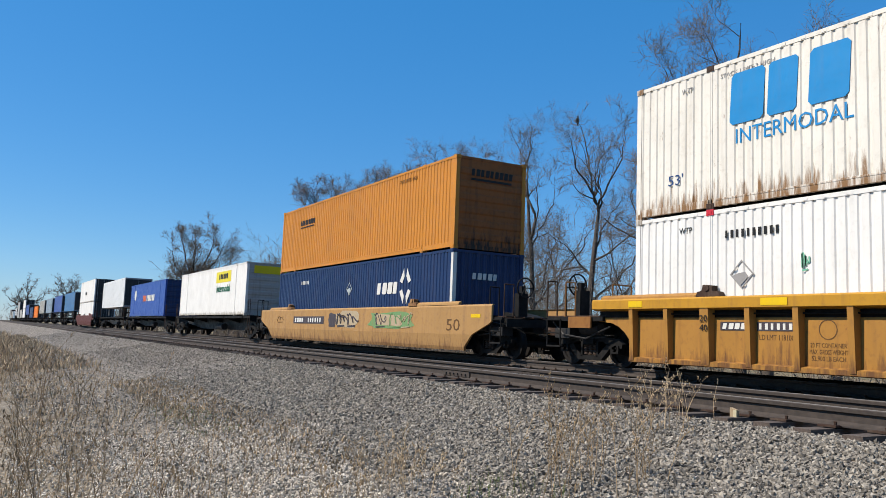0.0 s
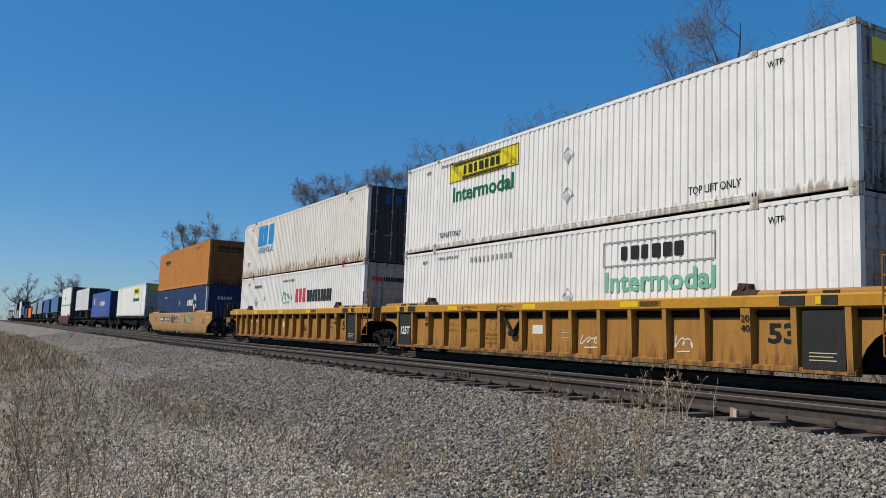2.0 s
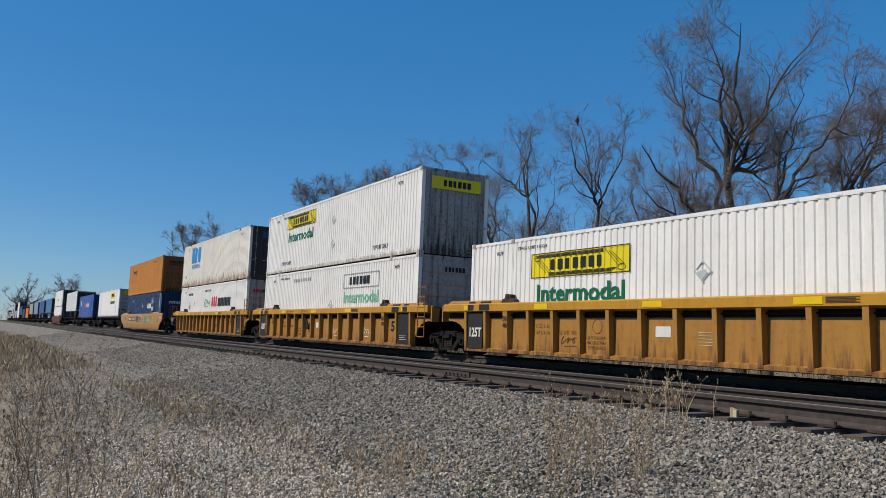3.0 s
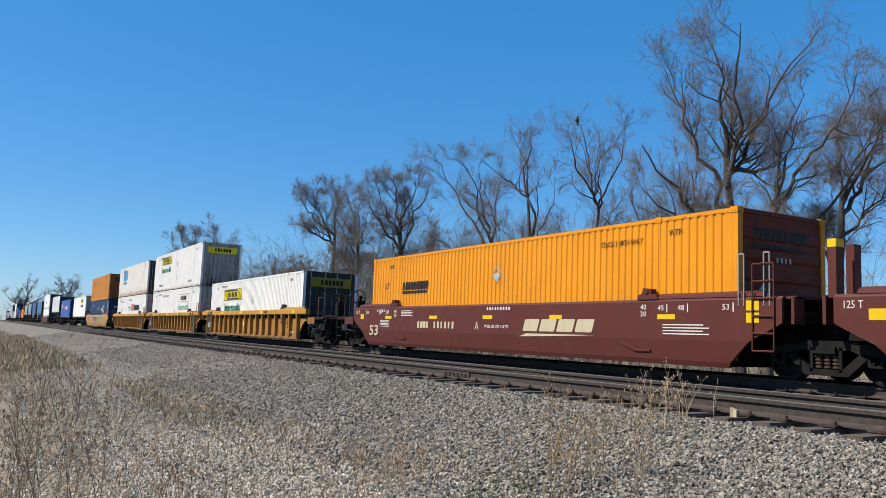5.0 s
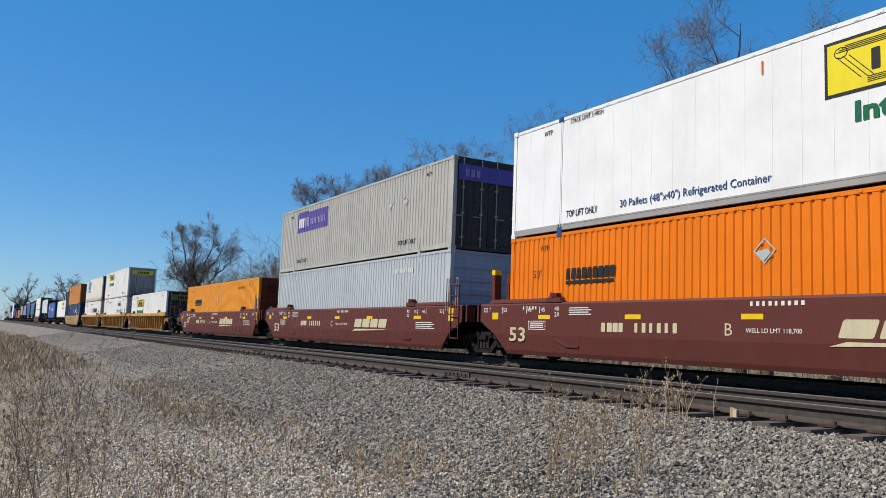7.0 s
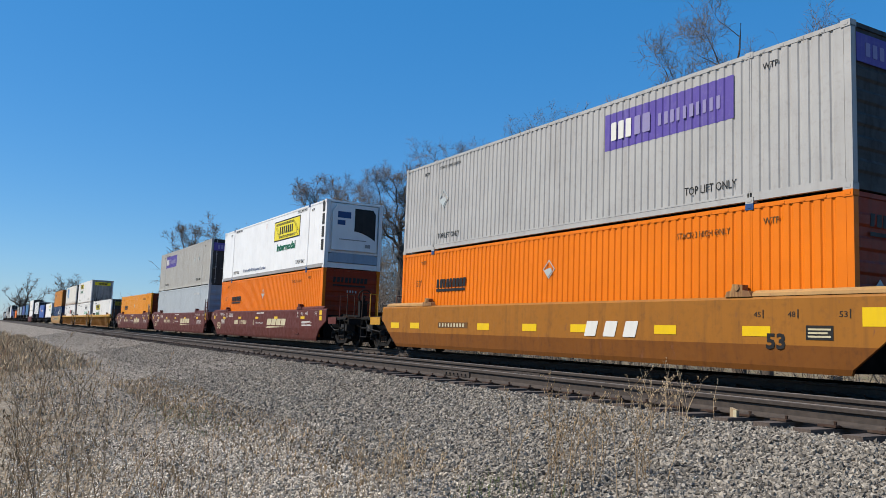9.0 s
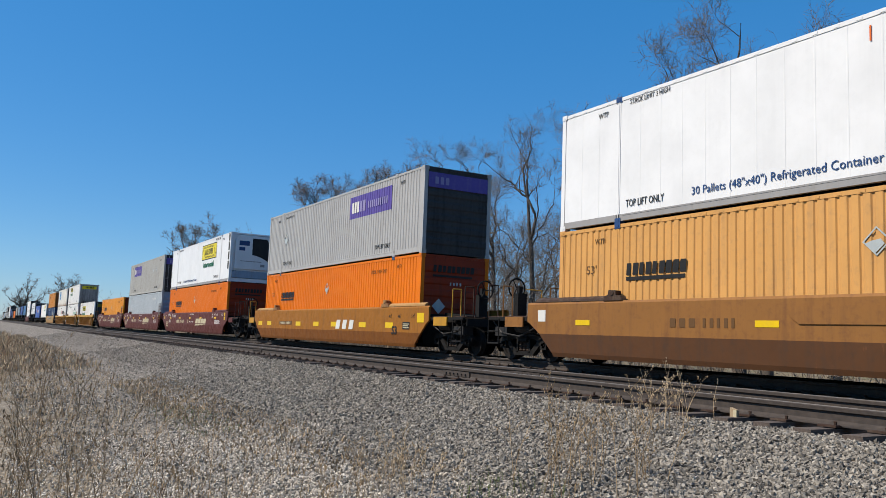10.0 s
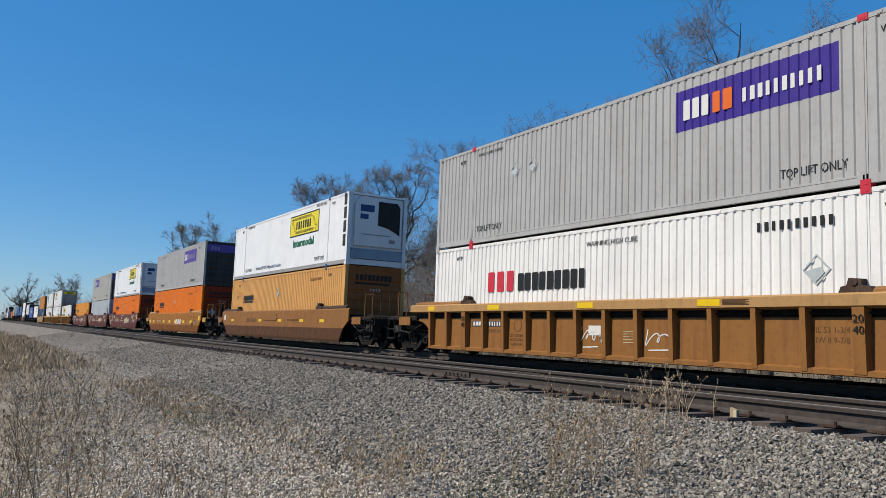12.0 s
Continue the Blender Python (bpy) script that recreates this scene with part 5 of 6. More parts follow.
# ---- the cars ahead ----
def spine_car(c0, length, label):
    car = thing("flatcar", pose(c0, RAIL_Y, 0), label, "railcar", "flatcars of the train")
    TRAIN.append(car)
    s = Shape().box(-1.2, length + 1.2, -0.35, 0.35, 0.75, 1.12)
    s.prism([(-1.2, 0.75), (3.0, 0.45), (length - 3.0, 0.45), (length + 1.2, 0.75)], -0.3, 0.3)
    part("centre_sill", s, M["black"], car)
    o = Shape()
    for k in range(5):
        x = 0.1 + k * (length - 0.5) / 4
        o.prism([(-1.3, 1.1), (-1.3, 1.24), (1.3, 1.24), (1.3, 1.1), (0.3, 0.85), (-0.3, 0.85)], x, x + 0.3, "x")
    o.box(-1.1, length + 1.1, -1.3, -1.22, 1.1, 1.22).box(-1.1, length + 1.1, 1.22, 1.3, 1.1, 1.22)
    part("outrigger", o, M["dark"], car)
    part("air_tank", Shape().rod((length * 0.55, -0.7, 0.62), (length * 0.55 + 1.2, -0.7, 0.62), 0.2, 0.2, 12), M["black"], car)
    for x in (-1.0, length + 0.7):
        part("grab_iron", Shape().pipe([(x, -1.3, 0.5), (x, -1.3, 2.1), (x + 0.35, -1.3, 2.1), (x + 0.35, -1.3, 0.5)], 0.02), M["brown"], car)
    for x in (-0.6, length + 0.6):
        truck(car, x, c0 > -110)
    return car


def trailer(c0, deck, mat, label):
    """A box trailer on its own wheels, on a flatcar."""
    t = thing("trailer", pose(c0, RAIL_Y, deck), label, "trailer", "trailers on the train")
    TRAIN.append(t)
    L = CL
    s = Shape().box(0, L, -1.29, 1.29, 1.05, 3.95)
    part("body", s, mat, t)
    e = Shape()
    for y in (-1.29, 1.21):
        e.box(L, L + 0.03, y, y + 0.08, 1.05, 3.95)
    e.box(L, L + 0.03, -1.2, 1.2, 1.05, 1.2).box(L, L + 0.03, -1.2, 1.2, 3.8, 3.95)
    for k in range(26):
        e.box(0.2 + k * 0.61, 0.23 + k * 0.61, -1.297, -1.28, 1.1, 3.9)
    part("frame", e, M["mark_grey"], t)
    part("rear_door", Shape().box(L, L + 0.02, -1.2, -0.01, 1.2, 3.8).box(L, L + 0.02, 0.01, 1.2, 1.2, 3.8), M["soot_shade_grey"], t)
    g = Shape()
    for y in (-0.9, 0.78):
        g.box(2.8, 2.95, y, y + 0.12, 0.2, 1.05)
        g.box(2.7, 3.05, y - 0.05, y + 0.17, 0.0, 0.06)
    part("landing_gear", g, M["mark_grey"], t)
    for x in (L - 2.8, L - 1.5):
        w = Shape()
        for sg in (-1, 1):
            w.lathe([(sg * 0.75, 0.3), (sg * 0.75, 0.5), (sg * 1.2, 0.5), (sg * 1.22, 0.3), (sg * 1.12, 0.12)], 18)
        w.rod((0, -0.8, 0), (0, 0.8, 0), 0.07)
        part("wheel", w, M["black"], t, "", pose(x, 0, 0.5))
    return t


G2 = "containers and trailers ahead on the train"
b = c("container", -58.7, 1.25, M["white"], "ribs", "white corrugated container with yellow sign on a flatcar", G2, M["grey"], smooth=True)
banner(9.7, 13.0, 1.95, 2.6, b, M["sign_yellow"], True)
mark(6, 2.0, 0.3, 10.4, YS, 2.15, M["mark_black"], b, seed=4, name="name_mark")
letter("Intermodal", 0.42, 3.0, 9.9, YS, 1.4, M["mark_green"], b, bold=0.016)
bar(1.8, 0.42, -0.9, CL + 0.0, 2.3, M["sign_yellow"], b, True, "sign_panel")
spine_car(-58.7, CL, "black skeleton flatcar carrying a white container")
b = c("container", -80.6, 1.25, M["royal"], "ribs", "royal blue container with white and orange marks on a flatcar", G2, M["navy"], smooth=True)
mark(3, 1.6, 0.5, 6.6, YS, 1.3, M["mark_orange"], b, seed=2, name="name_mark")
mark(6, 3.6, 0.5, 8.4, YS, 1.3, M["mark_white"], b, seed=3, name="name_mark")
part("round_mark", Shape().prism([(2.6 + 0.5 * math.cos(k * 0.7854), 1.9 + 0.5 * math.sin(k * 0.7854)) for k in range(8)], YS - 0.004, YS), M["mark_white"], b)
spine_car(-80.6, CL, "black skeleton flatcar carrying a blue container")
trailer(-101.2, 1.2, M["cold_white"], "white box trailer on a flatcar")
spine_car(-101.2, CL, "black skeleton flatcar carrying a white trailer")
for z, n in ((LOW, "lower"), (HIGH, "upper")):
    b = c("container", -125.6, z, M["white"], "door", "white container with dark marks, %s of two in a brown car" % n, G2, M["soot_shade_grey"], smooth=True)
    mark(5, 1.8, 0.4, 6.0, YS, 1.0, M["mark_black"], b, seed=5, name="name_mark")
smooth_car(-125.6, ("end", "end"), M["maroon"], M["maroon"], "oxide brown smooth-sided well car with two white containers", "maroon", deck=M["maroon"])

FAR = ((-150, "trailer", "mid_blue"), (-172, "trailer", "royal"), (-194, "trailer", "steel_blue"), (-216, "trailer", "grey"), (-238, "single", "orange"), (-260, "single", "navy"),
       (-282, "trailer", "royal"), (-304, "double", "white"), (-326, "single", "grey"), (-348, "double", "cool_grey"), (-370, "trailer", "cold_white"), (-392, "single", "steel_blue"), (-414, "single", "grey"), (-436, "trailer", "cool_grey"))
WORD = {"mid_blue": "blue", "royal": "royal blue", "steel_blue": "pale blue", "grey": "light grey", "orange": "orange", "navy": "navy blue", "white": "white", "cool_grey": "grey", "cold_white": "white"}
for x, kind, col in FAR:
    if kind == "trailer":
        trailer(x, 1.2, M[col], "%s box trailer riding on a black flatcar" % WORD[col])
    else:
        for z in (1.25, 4.15) if kind == "double" else (1.25,):
            c("container", x, z, M[col], "door", "%s container riding on a black flatcar" % WORD[col], G2, M["soot_shade_grey"], smooth=True)
    spine_car(x, CL, "black skeleton flatcar far ahead with a %s load" % WORD[col])


# ---- ground ----
def ground_z(x, y):
    """Height of the ground: trackside, ballast bank, bed, far ditch and field."""
    prof = [(-400, -1.35), (-6, -1.2), (0, -1.12), (2.2, -1.05), (3.4, -0.90), (6.2, -0.36), (6.7, -0.255), (9.7, -0.25), (10.4, -0.35), (11.4, -0.36), (12.1, -0.25), (15.2, -0.25), (16.2, -0.4), (19.0, -1.1), (24, -1.3), (900, -1.0)]
    return np.interp(y, [p[0] for p in prof], [p[1] for p in prof])


def build_ground():
    xs = np.unique(np.concatenate([np.linspace(-3000, -200, 15), np.linspace(-200, -40, 60), np.linspace(-40, 4, 260), np.linspace(4, 60, 20), np.linspace(60, 1500, 8)]))
    ys = np.unique(np.concatenate([np.linspace(-2000, -30, 8), np.linspace(-30, -1, 20), np.linspace(-1, 7, 80), np.linspace(7, 20, 60), np.linspace(20, 60, 16), np.linspace(60, 3000, 10)]))
    X, Y = np.meshgrid(xs, ys, indexing="ij")
    Z = ground_z(X, Y)
    lump = np.array([[noise.noise((a * 0.5, b_ * 0.7, 0.0)) * 0.5 + noise.noise((a * 2.1, b_ * 2.3, 4.0)) * 0.22 for b_ in ys] for a in xs])
    Z = Z + lump * np.interp(Y, [-30, -2, 2.5, 6, 7, 16, 20, 40], [0.35, 0.14, 0.12, 0.07, 0.015, 0.015, 0.1, 0.3])
    nx, ny = len(xs), len(ys)
    i = (np.arange(nx - 1)[:, None] * ny + np.arange(ny - 1)[None]).ravel()
    tris = np.concatenate([np.stack([i, i + ny, i + ny + 1], 1), np.stack([i, i + ny + 1, i + 1], 1)])
    me = fast_mesh("ground", np.stack([X, Y, Z], -1).reshape(-1, 3), tris, M["ground"])
    me.polygons.foreach_set("use_smooth", np.ones(len(tris), bool))
    return tagged(new("ground", me), "gravel, soil and dry grass beside a railway embankment", "ground", kind="structure"), (xs, ys, Z)


ground, (GX, GY, GZ) = build_ground()


def floor_at(x, y):
    """Ground height on the built sheet."""
    x, y = np.atleast_1d(x), np.atleast_1d(y)
    i = np.clip(np.searchsorted(GX, x) - 1, 0, len(GX) - 2)
    j = np.clip(np.searchsorted(GY, y) - 1, 0, len(GY) - 2)
    u, w = (x - GX[i]) / (GX[i + 1] - GX[i]), (y - GY[j]) / (GY[j + 1] - GY[j])
    return (GZ[i, j] * (1 - u) + GZ[i + 1, j] * u) * (1 - w) + (GZ[i, j + 1] * (1 - u) + GZ[i + 1, j + 1] * u) * w


# ---- tracks ----
def rail_profile():
    half = [(0.076, 0.0), (0.076, 0.012), (0.02, 0.03), (0.009, 0.05), (0.009, 0.13), (0.035, 0.142), (0.037, 0.178), (0.03, 0.186)]
    return half + [(-x, z) for x, z in reversed(half)]


def tie():
    return Shape().add([(-0.11, -1.3, -0.17), (0.115, -1.3, -0.17), (0.11, 1.3, -0.17), (-0.115, 1.3, -0.17), (-0.105, -1.29, 0.0), (0.1, -1.3, 0.003), (0.108, 1.29, 0), (-0.1, 1.3, 0.004)],
                       [(0, 3, 2, 1), (4, 5, 6, 7), (0, 1, 5, 4), (1, 2, 6, 5), (2, 3, 7, 6), (3, 0, 4, 7)])


def track(name, yc, label, x_near):
    t = thing(name, pose(0, yc, -0.186), label, "railway track", kind="structure")
    for sg in (-1, 1):
        prof = [(sg * 0.755 + a, z) for a, z in rail_profile()]
        cuts = [-2400, -600, -150] + [-60 + 11.9 * k for k in range(6)] + [60, 400]
        for a, b_ in zip(cuts[:-1], cuts[1:]):
            part("rail", Shape().prism(prof, a, b_ - 0.006, "x"), M["rail"], t, "brown steel rail with a worn head")
        h = Shape().prism([(sg * 0.755 - 0.028, 0.185), (sg * 0.755 + 0.028, 0.185), (sg * 0.755 + 0.024, 0.189), (sg * 0.755 - 0.024, 0.189)], -2400, 400, "x")
        part("rail_head", h, M["railhead"], t)
        for k in range(6):
            x = -60 + 11.9 * k
            s = Shape().box(x - 0.45, x + 0.45, sg * 0.755 - 0.034, sg * 0.755 + 0.034, 0.035, 0.125)
            for q in (-0.33, -0.2, -0.07, 0.07, 0.2, 0.33):
                s.rod((x + q, sg * 0.755 - 0.06, 0.08), (x + q, sg * 0.755 + 0.06, 0.08), 0.018, 0.018, 6)
            part("joint_bar", s, M["rail"], t)
    rnd = random.Random(8)
    plates = Shape()
    for k in range(130):
        x = x_near - k * 0.51 + rnd.uniform(-0.05, 0.05)
        dy = rnd.uniform(-0.09, 0.09)
        part("tie", cached("tie", tie), M["tie"], t, "", pose(x, dy, -0.008 - rnd.uniform(0, 0.012), 0, rnd.uniform(-0.8, 0.8), rnd.uniform(-1.2, 1.2)))
        for sg in (-1, 1):
            plates.box(x - 0.1, x + 0.1, sg * 0.755 - 0.17, sg * 0.755 + 0.17, -0.006, 0.012)
            for q in (-0.1, 0.1):
                plates.rod((x + 0.05, sg * 0.755 + q, 0.0), (x + 0.05, sg * 0.755 + q, 0.05), 0.014, 0.018, 5)
    part("tie_plate", plates, M["brown"], t)
    rest = Shape()
    for k in range(130, 700):
        x = x_near - k * 0.51
        rest.box(x - 0.11, x + 0.11, -1.3, 1.3, -0.17, -0.01)
    for k in range(1, 40):
        x = x_near + k * 0.51
        rest.box(x - 0.11, x + 0.11, -1.3, 1.3, -0.17, -0.01)
    tagged(part("far_tie", rest, M["tie"], t), kind="stuff")
    return t


track("track_near", NEAR_Y, "empty railway track with brown rails on weathered wooden ties", -2.0)
track("track_train", RAIL_Y, "railway track that carries the train", -2.0)


# ---- stones ----
def rock_kinds(rng, n=24):
    v = np.array([(1, 0, 0), (0, 1, 0), (-1, 0, 0), (0, -1, 0), (0, 0, 1), (0, 0, -1)]) * 1.05
    f = np.array([(0, 1, 4), (1, 2, 4), (2, 3, 4), (3, 0, 4), (1, 0, 5), (2, 1, 5), (3, 2, 5), (0, 3, 5)])
    return [(v + rng.uniform(-0.33, 0.33, (6, 3))) * rng.uniform(0.65, 1.2, 3) for _ in range(n)], f


def strew(name, pts, sizes, material, label, category, rng, sink=0.2):
    kinds, f = rock_kinds(rng)
    n = len(pts)
    which = rng.randint(0, len(kinds), n)
    base = np.stack(kinds)[which] * sizes[:, None, None] * 0.5
    a = rng.uniform(0, 6.283, (n, 3))
    ca, sa = np.cos(a), np.sin(a)
    for i, (p, q) in enumerate(((0, 1), (1, 2), (0, 2))):
        u, w = base[:, :, p].copy(), base[:, :, q].copy()
        base[:, :, p] = u * ca[:, i:i + 1] - w * sa[:, i:i + 1]
        base[:, :, q] = u * sa[:, i:i + 1] + w * ca[:, i:i + 1]
    base += pts[:, None, :]
    base[:, :, 2] += (sizes * (0.5 - sink))[:, None] * rng.uniform(0.2, 1.2, (n, 1))
    tris = (f[None] + (np.arange(n) * 6)[:, None, None]).reshape(-1, 3)
    return tagged(new(name, fast_mesh(name, base.reshape(-1, 3), tris, material, True)), label, category, kind="stuff")


def spread(rng, n, x0, x1, y0, y1):
    x, y = rng.uniform(x0, x1, n), rng.uniform(y0, y1, n)
    return np.stack([x, y, floor_at(x, y)], 1)


rng = np.random.RandomState(11)
P = [spread(rng, 56000, -10, -3.5, 1.8, 6.85), spread(rng, 42000, -20, -10, 0.8, 6.85), spread(rng, 20000, -38, -20, 0.8, 6.85), spread(rng, 7000, -75, -38, 0.8, 6.8),
     spread(rng, 5000, -32, -5, 6.8, 12.2), spread(rng, 6500, -26, -4, 6.6, 7.35), spread(rng, 2500, -60, -6, 15.0, 20.0)]
P = np.concatenate(P)
keep = ~((np.abs(np.abs(P[:, 1] - NEAR_Y) - 0.755) < 0.13) | (np.abs(np.abs(P[:, 1] - RAIL_Y) - 0.755) < 0.13))
thin = np.clip((P[:, 1] - 3.3 + 0.9 * np.array([noise.noise((p[0] * 0.35, p[1] * 0.35, 2.0)) for p in P])) / 1.3, 0.14, 1)
keep &= rng.uniform(0, 1, len(P)) < thin
P = P[keep]
strew("ballast", P, (0.02 + 0.036 * rng.uniform(0, 1, len(P)) ** 1.7) * np.where(P[:, 0] < -38, 1.3, 1.0), M["stone"], "grey crushed-stone ballast on the embankment", "gravel", rng)
P = np.concatenate([spread(rng, 12000, -11, -5.5, 0.4, 4.2), spread(rng, 6000, -26, -11, 0.6, 3.6), spread(rng, 15000, -12.5, -6, 1.4, 3.5)])
strew("gravel", P, rng.uniform(0.010, 0.034, len(P)), M["chip"], "pale fine gravel scattered on bare soil", "gravel", rng)


# ---- plants ----
def tubes(groups, sides=3):
    """Tapered tubes along groups of paths: each group is points (n, k, 3) and radii (n, k)."""
    vs, ts, base = [], [], 0
    ang = np.arange(sides) * 2 * np.pi / sides
    for pts, rad in groups:
        n, k = rad.shape
        d = np.gradient(pts, axis=1)
        d /= np.linalg.norm(d, axis=2, keepdims=True) + 1e-9
        ref = np.where(np.abs(d[:, :1, 2:]) < 0.9, np.array([0.0, 0, 1]), np.array([1.0, 0, 0]))
        u = np.cross(d, np.broadcast_to(ref, d.shape))
        u /= np.linalg.norm(u, axis=2, keepdims=True) + 1e-9
        w = np.cross(d, u)
        ring = pts[:, :, None] + rad[:, :, None, None] * (np.cos(ang)[:, None] * u[:, :, None] + np.sin(ang)[:, None] * w[:, :, None])
        vs.append(ring.reshape(-1, 3))
        o = base + np.arange(n)[:, None, None] * (k * sides) + np.arange(k - 1)[None, :, None] * sides
        a, b_ = o + np.arange(sides), o + (np.arange(sides) + 1) % sides
        ts.append(np.stack([a, b_, b_ + sides], -1).reshape(-1, 3))
        ts.append(np.stack([a, b_ + sides, a + sides], -1).reshape(-1, 3))
        base += n * k * sides
    return np.concatenate(vs), np.concatenate(ts)


def unit(v):
    return v / (np.linalg.norm(v, axis=-1, keepdims=True) + 1e-9)


def limbs(rng, p, d, length, r, wig, lift, n, taper=0.9):
    """Wandering limbs from points p along d, all at once."""
    pts, v, q = [p], d, p
    for _ in range(n):
        v = unit(v + rng.normal(0, wig, d.shape) + np.array([0, 0, lift]))
        q = q + v * (length / n)[:, None]
        pts.append(q)
    return np.stack(pts, 1), r[:, None] * (1 - taper * np.linspace(0, 1, n + 1))[None]


def offshoots(rng, pts, rad, length, kids, f0, ratio, up, least):
    """Starts of side branches along limbs."""
    m, k = rad.shape
    n = k - 1
    which = np.repeat(np.arange(m), kids)
    f = rng.uniform(f0, 1.0, len(which))
    i = np.minimum((f * n).astype(int), n - 1)
    a, b_ = pts[which, i], pts[which, i + 1]
    v = unit(b_ - a)
    side = unit(np.cross(v, rng.normal(0, 1, v.shape)))
    d = unit(v * rng.uniform(0.6, 1.0, (len(f), 1)) + side * rng.uniform(0.5, 1.1, (len(f), 1)) + np.array([0, 0, up]))
    L = np.maximum(length[which] * rng.uniform(*ratio, len(f)) * (1.2 - 0.45 * f), least)
    r = np.maximum(rad[which, i] * 0.55, 0.009)
    return a + (b_ - a) * (f * n - i)[:, None], d, L, r


ACROSS = Vector((0.4953, 0.8687, 0.0))      # the way in which the row of trees spreads


def grow_tree(seed, heads, girth, fine, skirt):
    """Bare tree: a bole, then one heavy limb to each head (across, height, height of its fork), then branches and fine upright twigs."""
    rng = np.random.RandomState(seed)
    tall = max(h[1] for h in heads)
    r0 = tall * 0.0165 * girth
    a, b_ = np.array(ACROSS), np.array((-ACROSS.y, ACROSS.x, 0.0))
    up = np.array((0, 0, 1.0))
    crest = max(h[2] for h in heads)
    low = min(h[2] for h in heads)
    heads = heads + [(rng.uniform(-0.3, 0.3) * tall, rng.uniform(0.5, 0.68) * tall, rng.uniform(0.5, 0.9) * low) for _ in range(skirt)]
    drift = 0.25 * np.mean([h[0] for h in heads])
    zs = np.linspace(0, crest, 9)
    sway = np.cumsum(rng.normal(0, 0.006 * tall, (9, 2)), 0) * (zs / crest)[:, None]
    bole = up * zs[:, None] + a * (drift * (zs / crest) ** 2 + sway[:, 0] * 0.6)[:, None] + b_ * sway[:, 1:2] * 0.6
    fat = np.where(zs <= low, 1 - 0.3 * zs / max(low, 0.1), 0.7 - 0.35 * (zs - low) / max(crest - low, 0.1))
    trunk = (bole[None], (r0 * fat)[None])
    paths, thick, size = [], [], []
    for across, height, fork in heads:
        p0 = np.array([np.interp(fork, zs, bole[:, k]) for k in range(3)])
        p2 = a * across * 0.94 + up * height * 0.95 + b_ * rng.uniform(-0.14, 0.14) * tall
        d = p2 - p0
        flat = d - up * d[2]
        p1 = p0 + flat * rng.uniform(0.4, 0.6) + up * d[2] * rng.uniform(0.38, 0.5)
        u = np.linspace(0, 1, 13)[:, None]
        q = p0 * (1 - u) ** 2 + p1 * 2 * u * (1 - u) + p2 * u * u
        L = np.linalg.norm(d)
        walk_ = np.cumsum(rng.normal(0, 0.022 * L, (13, 3)), 0)
        walk_ -= u * walk_[-1]
        paths.append(q + walk_ - walk_[0] * (1 - u))
        thick.append(r0 * rng.uniform(0.42, 0.62) * (0.3 + 0.7 * min(1.0, L / (0.55 * tall))) * (1 - 0.86 * u[:, 0] ** 0.8))
        size.append(L)
    one = (np.stack(paths), np.stack(thick))
    L = np.array(size)
    s2 = offshoots(rng, *one, L, 8, 0.1, (0.2, 0.5), 0.12, tall * 0.06)
    two = limbs(rng, *s2, 0.17, 0.04, 7)
    s3 = offshoots(rng, *two, s2[2], int(8 * fine), 0.15, (0.3, 0.6), 0.12, tall * 0.04)
    three = limbs(rng, *s3, 0.17, 0.04, 5)
    s4 = offshoots(rng, *three, s3[2], int(6 * fine), 0.15, (0.35, 0.65), 0.12, tall * 0.03)
    four = limbs(rng, *s4, 0.14, 0.04, 2)
    s5 = offshoots(rng, *four, s4[2], 2, 0.2, (0.4, 0.8), 0.12, tall * 0.022)
    five = limbs(rng, *s5, 0.1, 0.04, 1, 0.5)
    thin = [(q, np.minimum(r, top * (1 - 0.6 * np.linspace(0, 1, r.shape[1])))) for (q, r), top in ((three, 0.016), (four, 0.0085), (five, 0.0055))]
    return [trunk, one, two], thin, Vector(paths[0][-1])


def tree(seed, x, y, label, heads, girth=1.0, fine=1.0, skirt=3):
    wood, twig, tip = grow_tree(seed, heads, girth, fine, skirt)
    far = max(1.0, math.hypot(x, y) / 52.0)
    t = thing("tree", pose(x, y, -1.3), label, "tree", "bare trees behind the railway")
    v, f = tubes([(p, r * far ** 0.5) for p, r in wood], 6)
    part("trunk", fast_mesh("trunk", v, f, M["bark"]), M["bark"], t)
    v, f = tubes([(p, np.maximum(r, 0.0038) * min(far, 3.4)) for p, r in twig], 3)
    part("crown", fast_mesh("crown", v, f, M["twig"]), M["twig"], t)
    return Vector((x, y, -1.3)) + tip


tree(21, -22.6, 27.0, "tall bare tree with heavy forked limbs",
     [(-0.4, 15.9, 8.4), (-2.9, 14.6, 7.3), (3.1, 15.8, 8.9), (3.2, 10.5, 9.2), (-4.9, 10.1, 5.6), (-1.7, 15.5, 10.4), (-5.8, 7.5, 4.4), (0.4, 14.6, 9.6)], 1.2)
tree(22, -20.7, 26.3, "bare tree leaning over with spreading limbs", [(5.0, 10.9, 6.0), (2.2, 13.0, 7.0), (3.3, 13.1, 7.4), (1.3, 11.6, 6.7)], 1.1)
tree(23, -22.5, 33.2, "bare tree with dense upright twigs", [(2.2, 14.8, 8.4), (1.3, 13.5, 8.6), (3.6, 14.4, 8.0), (0.2, 12.7, 9.0), (4.6, 12.0, 7.0)])
perch = tree(24, -34.6, 29.1, "bare tree forked low into thin limbs", [(-0.8, 15.0, 9.0), (-1.8, 13.8, 9.4), (0.6, 14.6, 9.2), (1.7, 14.4, 9.1), (2.1, 10.9, 7.0)], 0.85, 0.72)
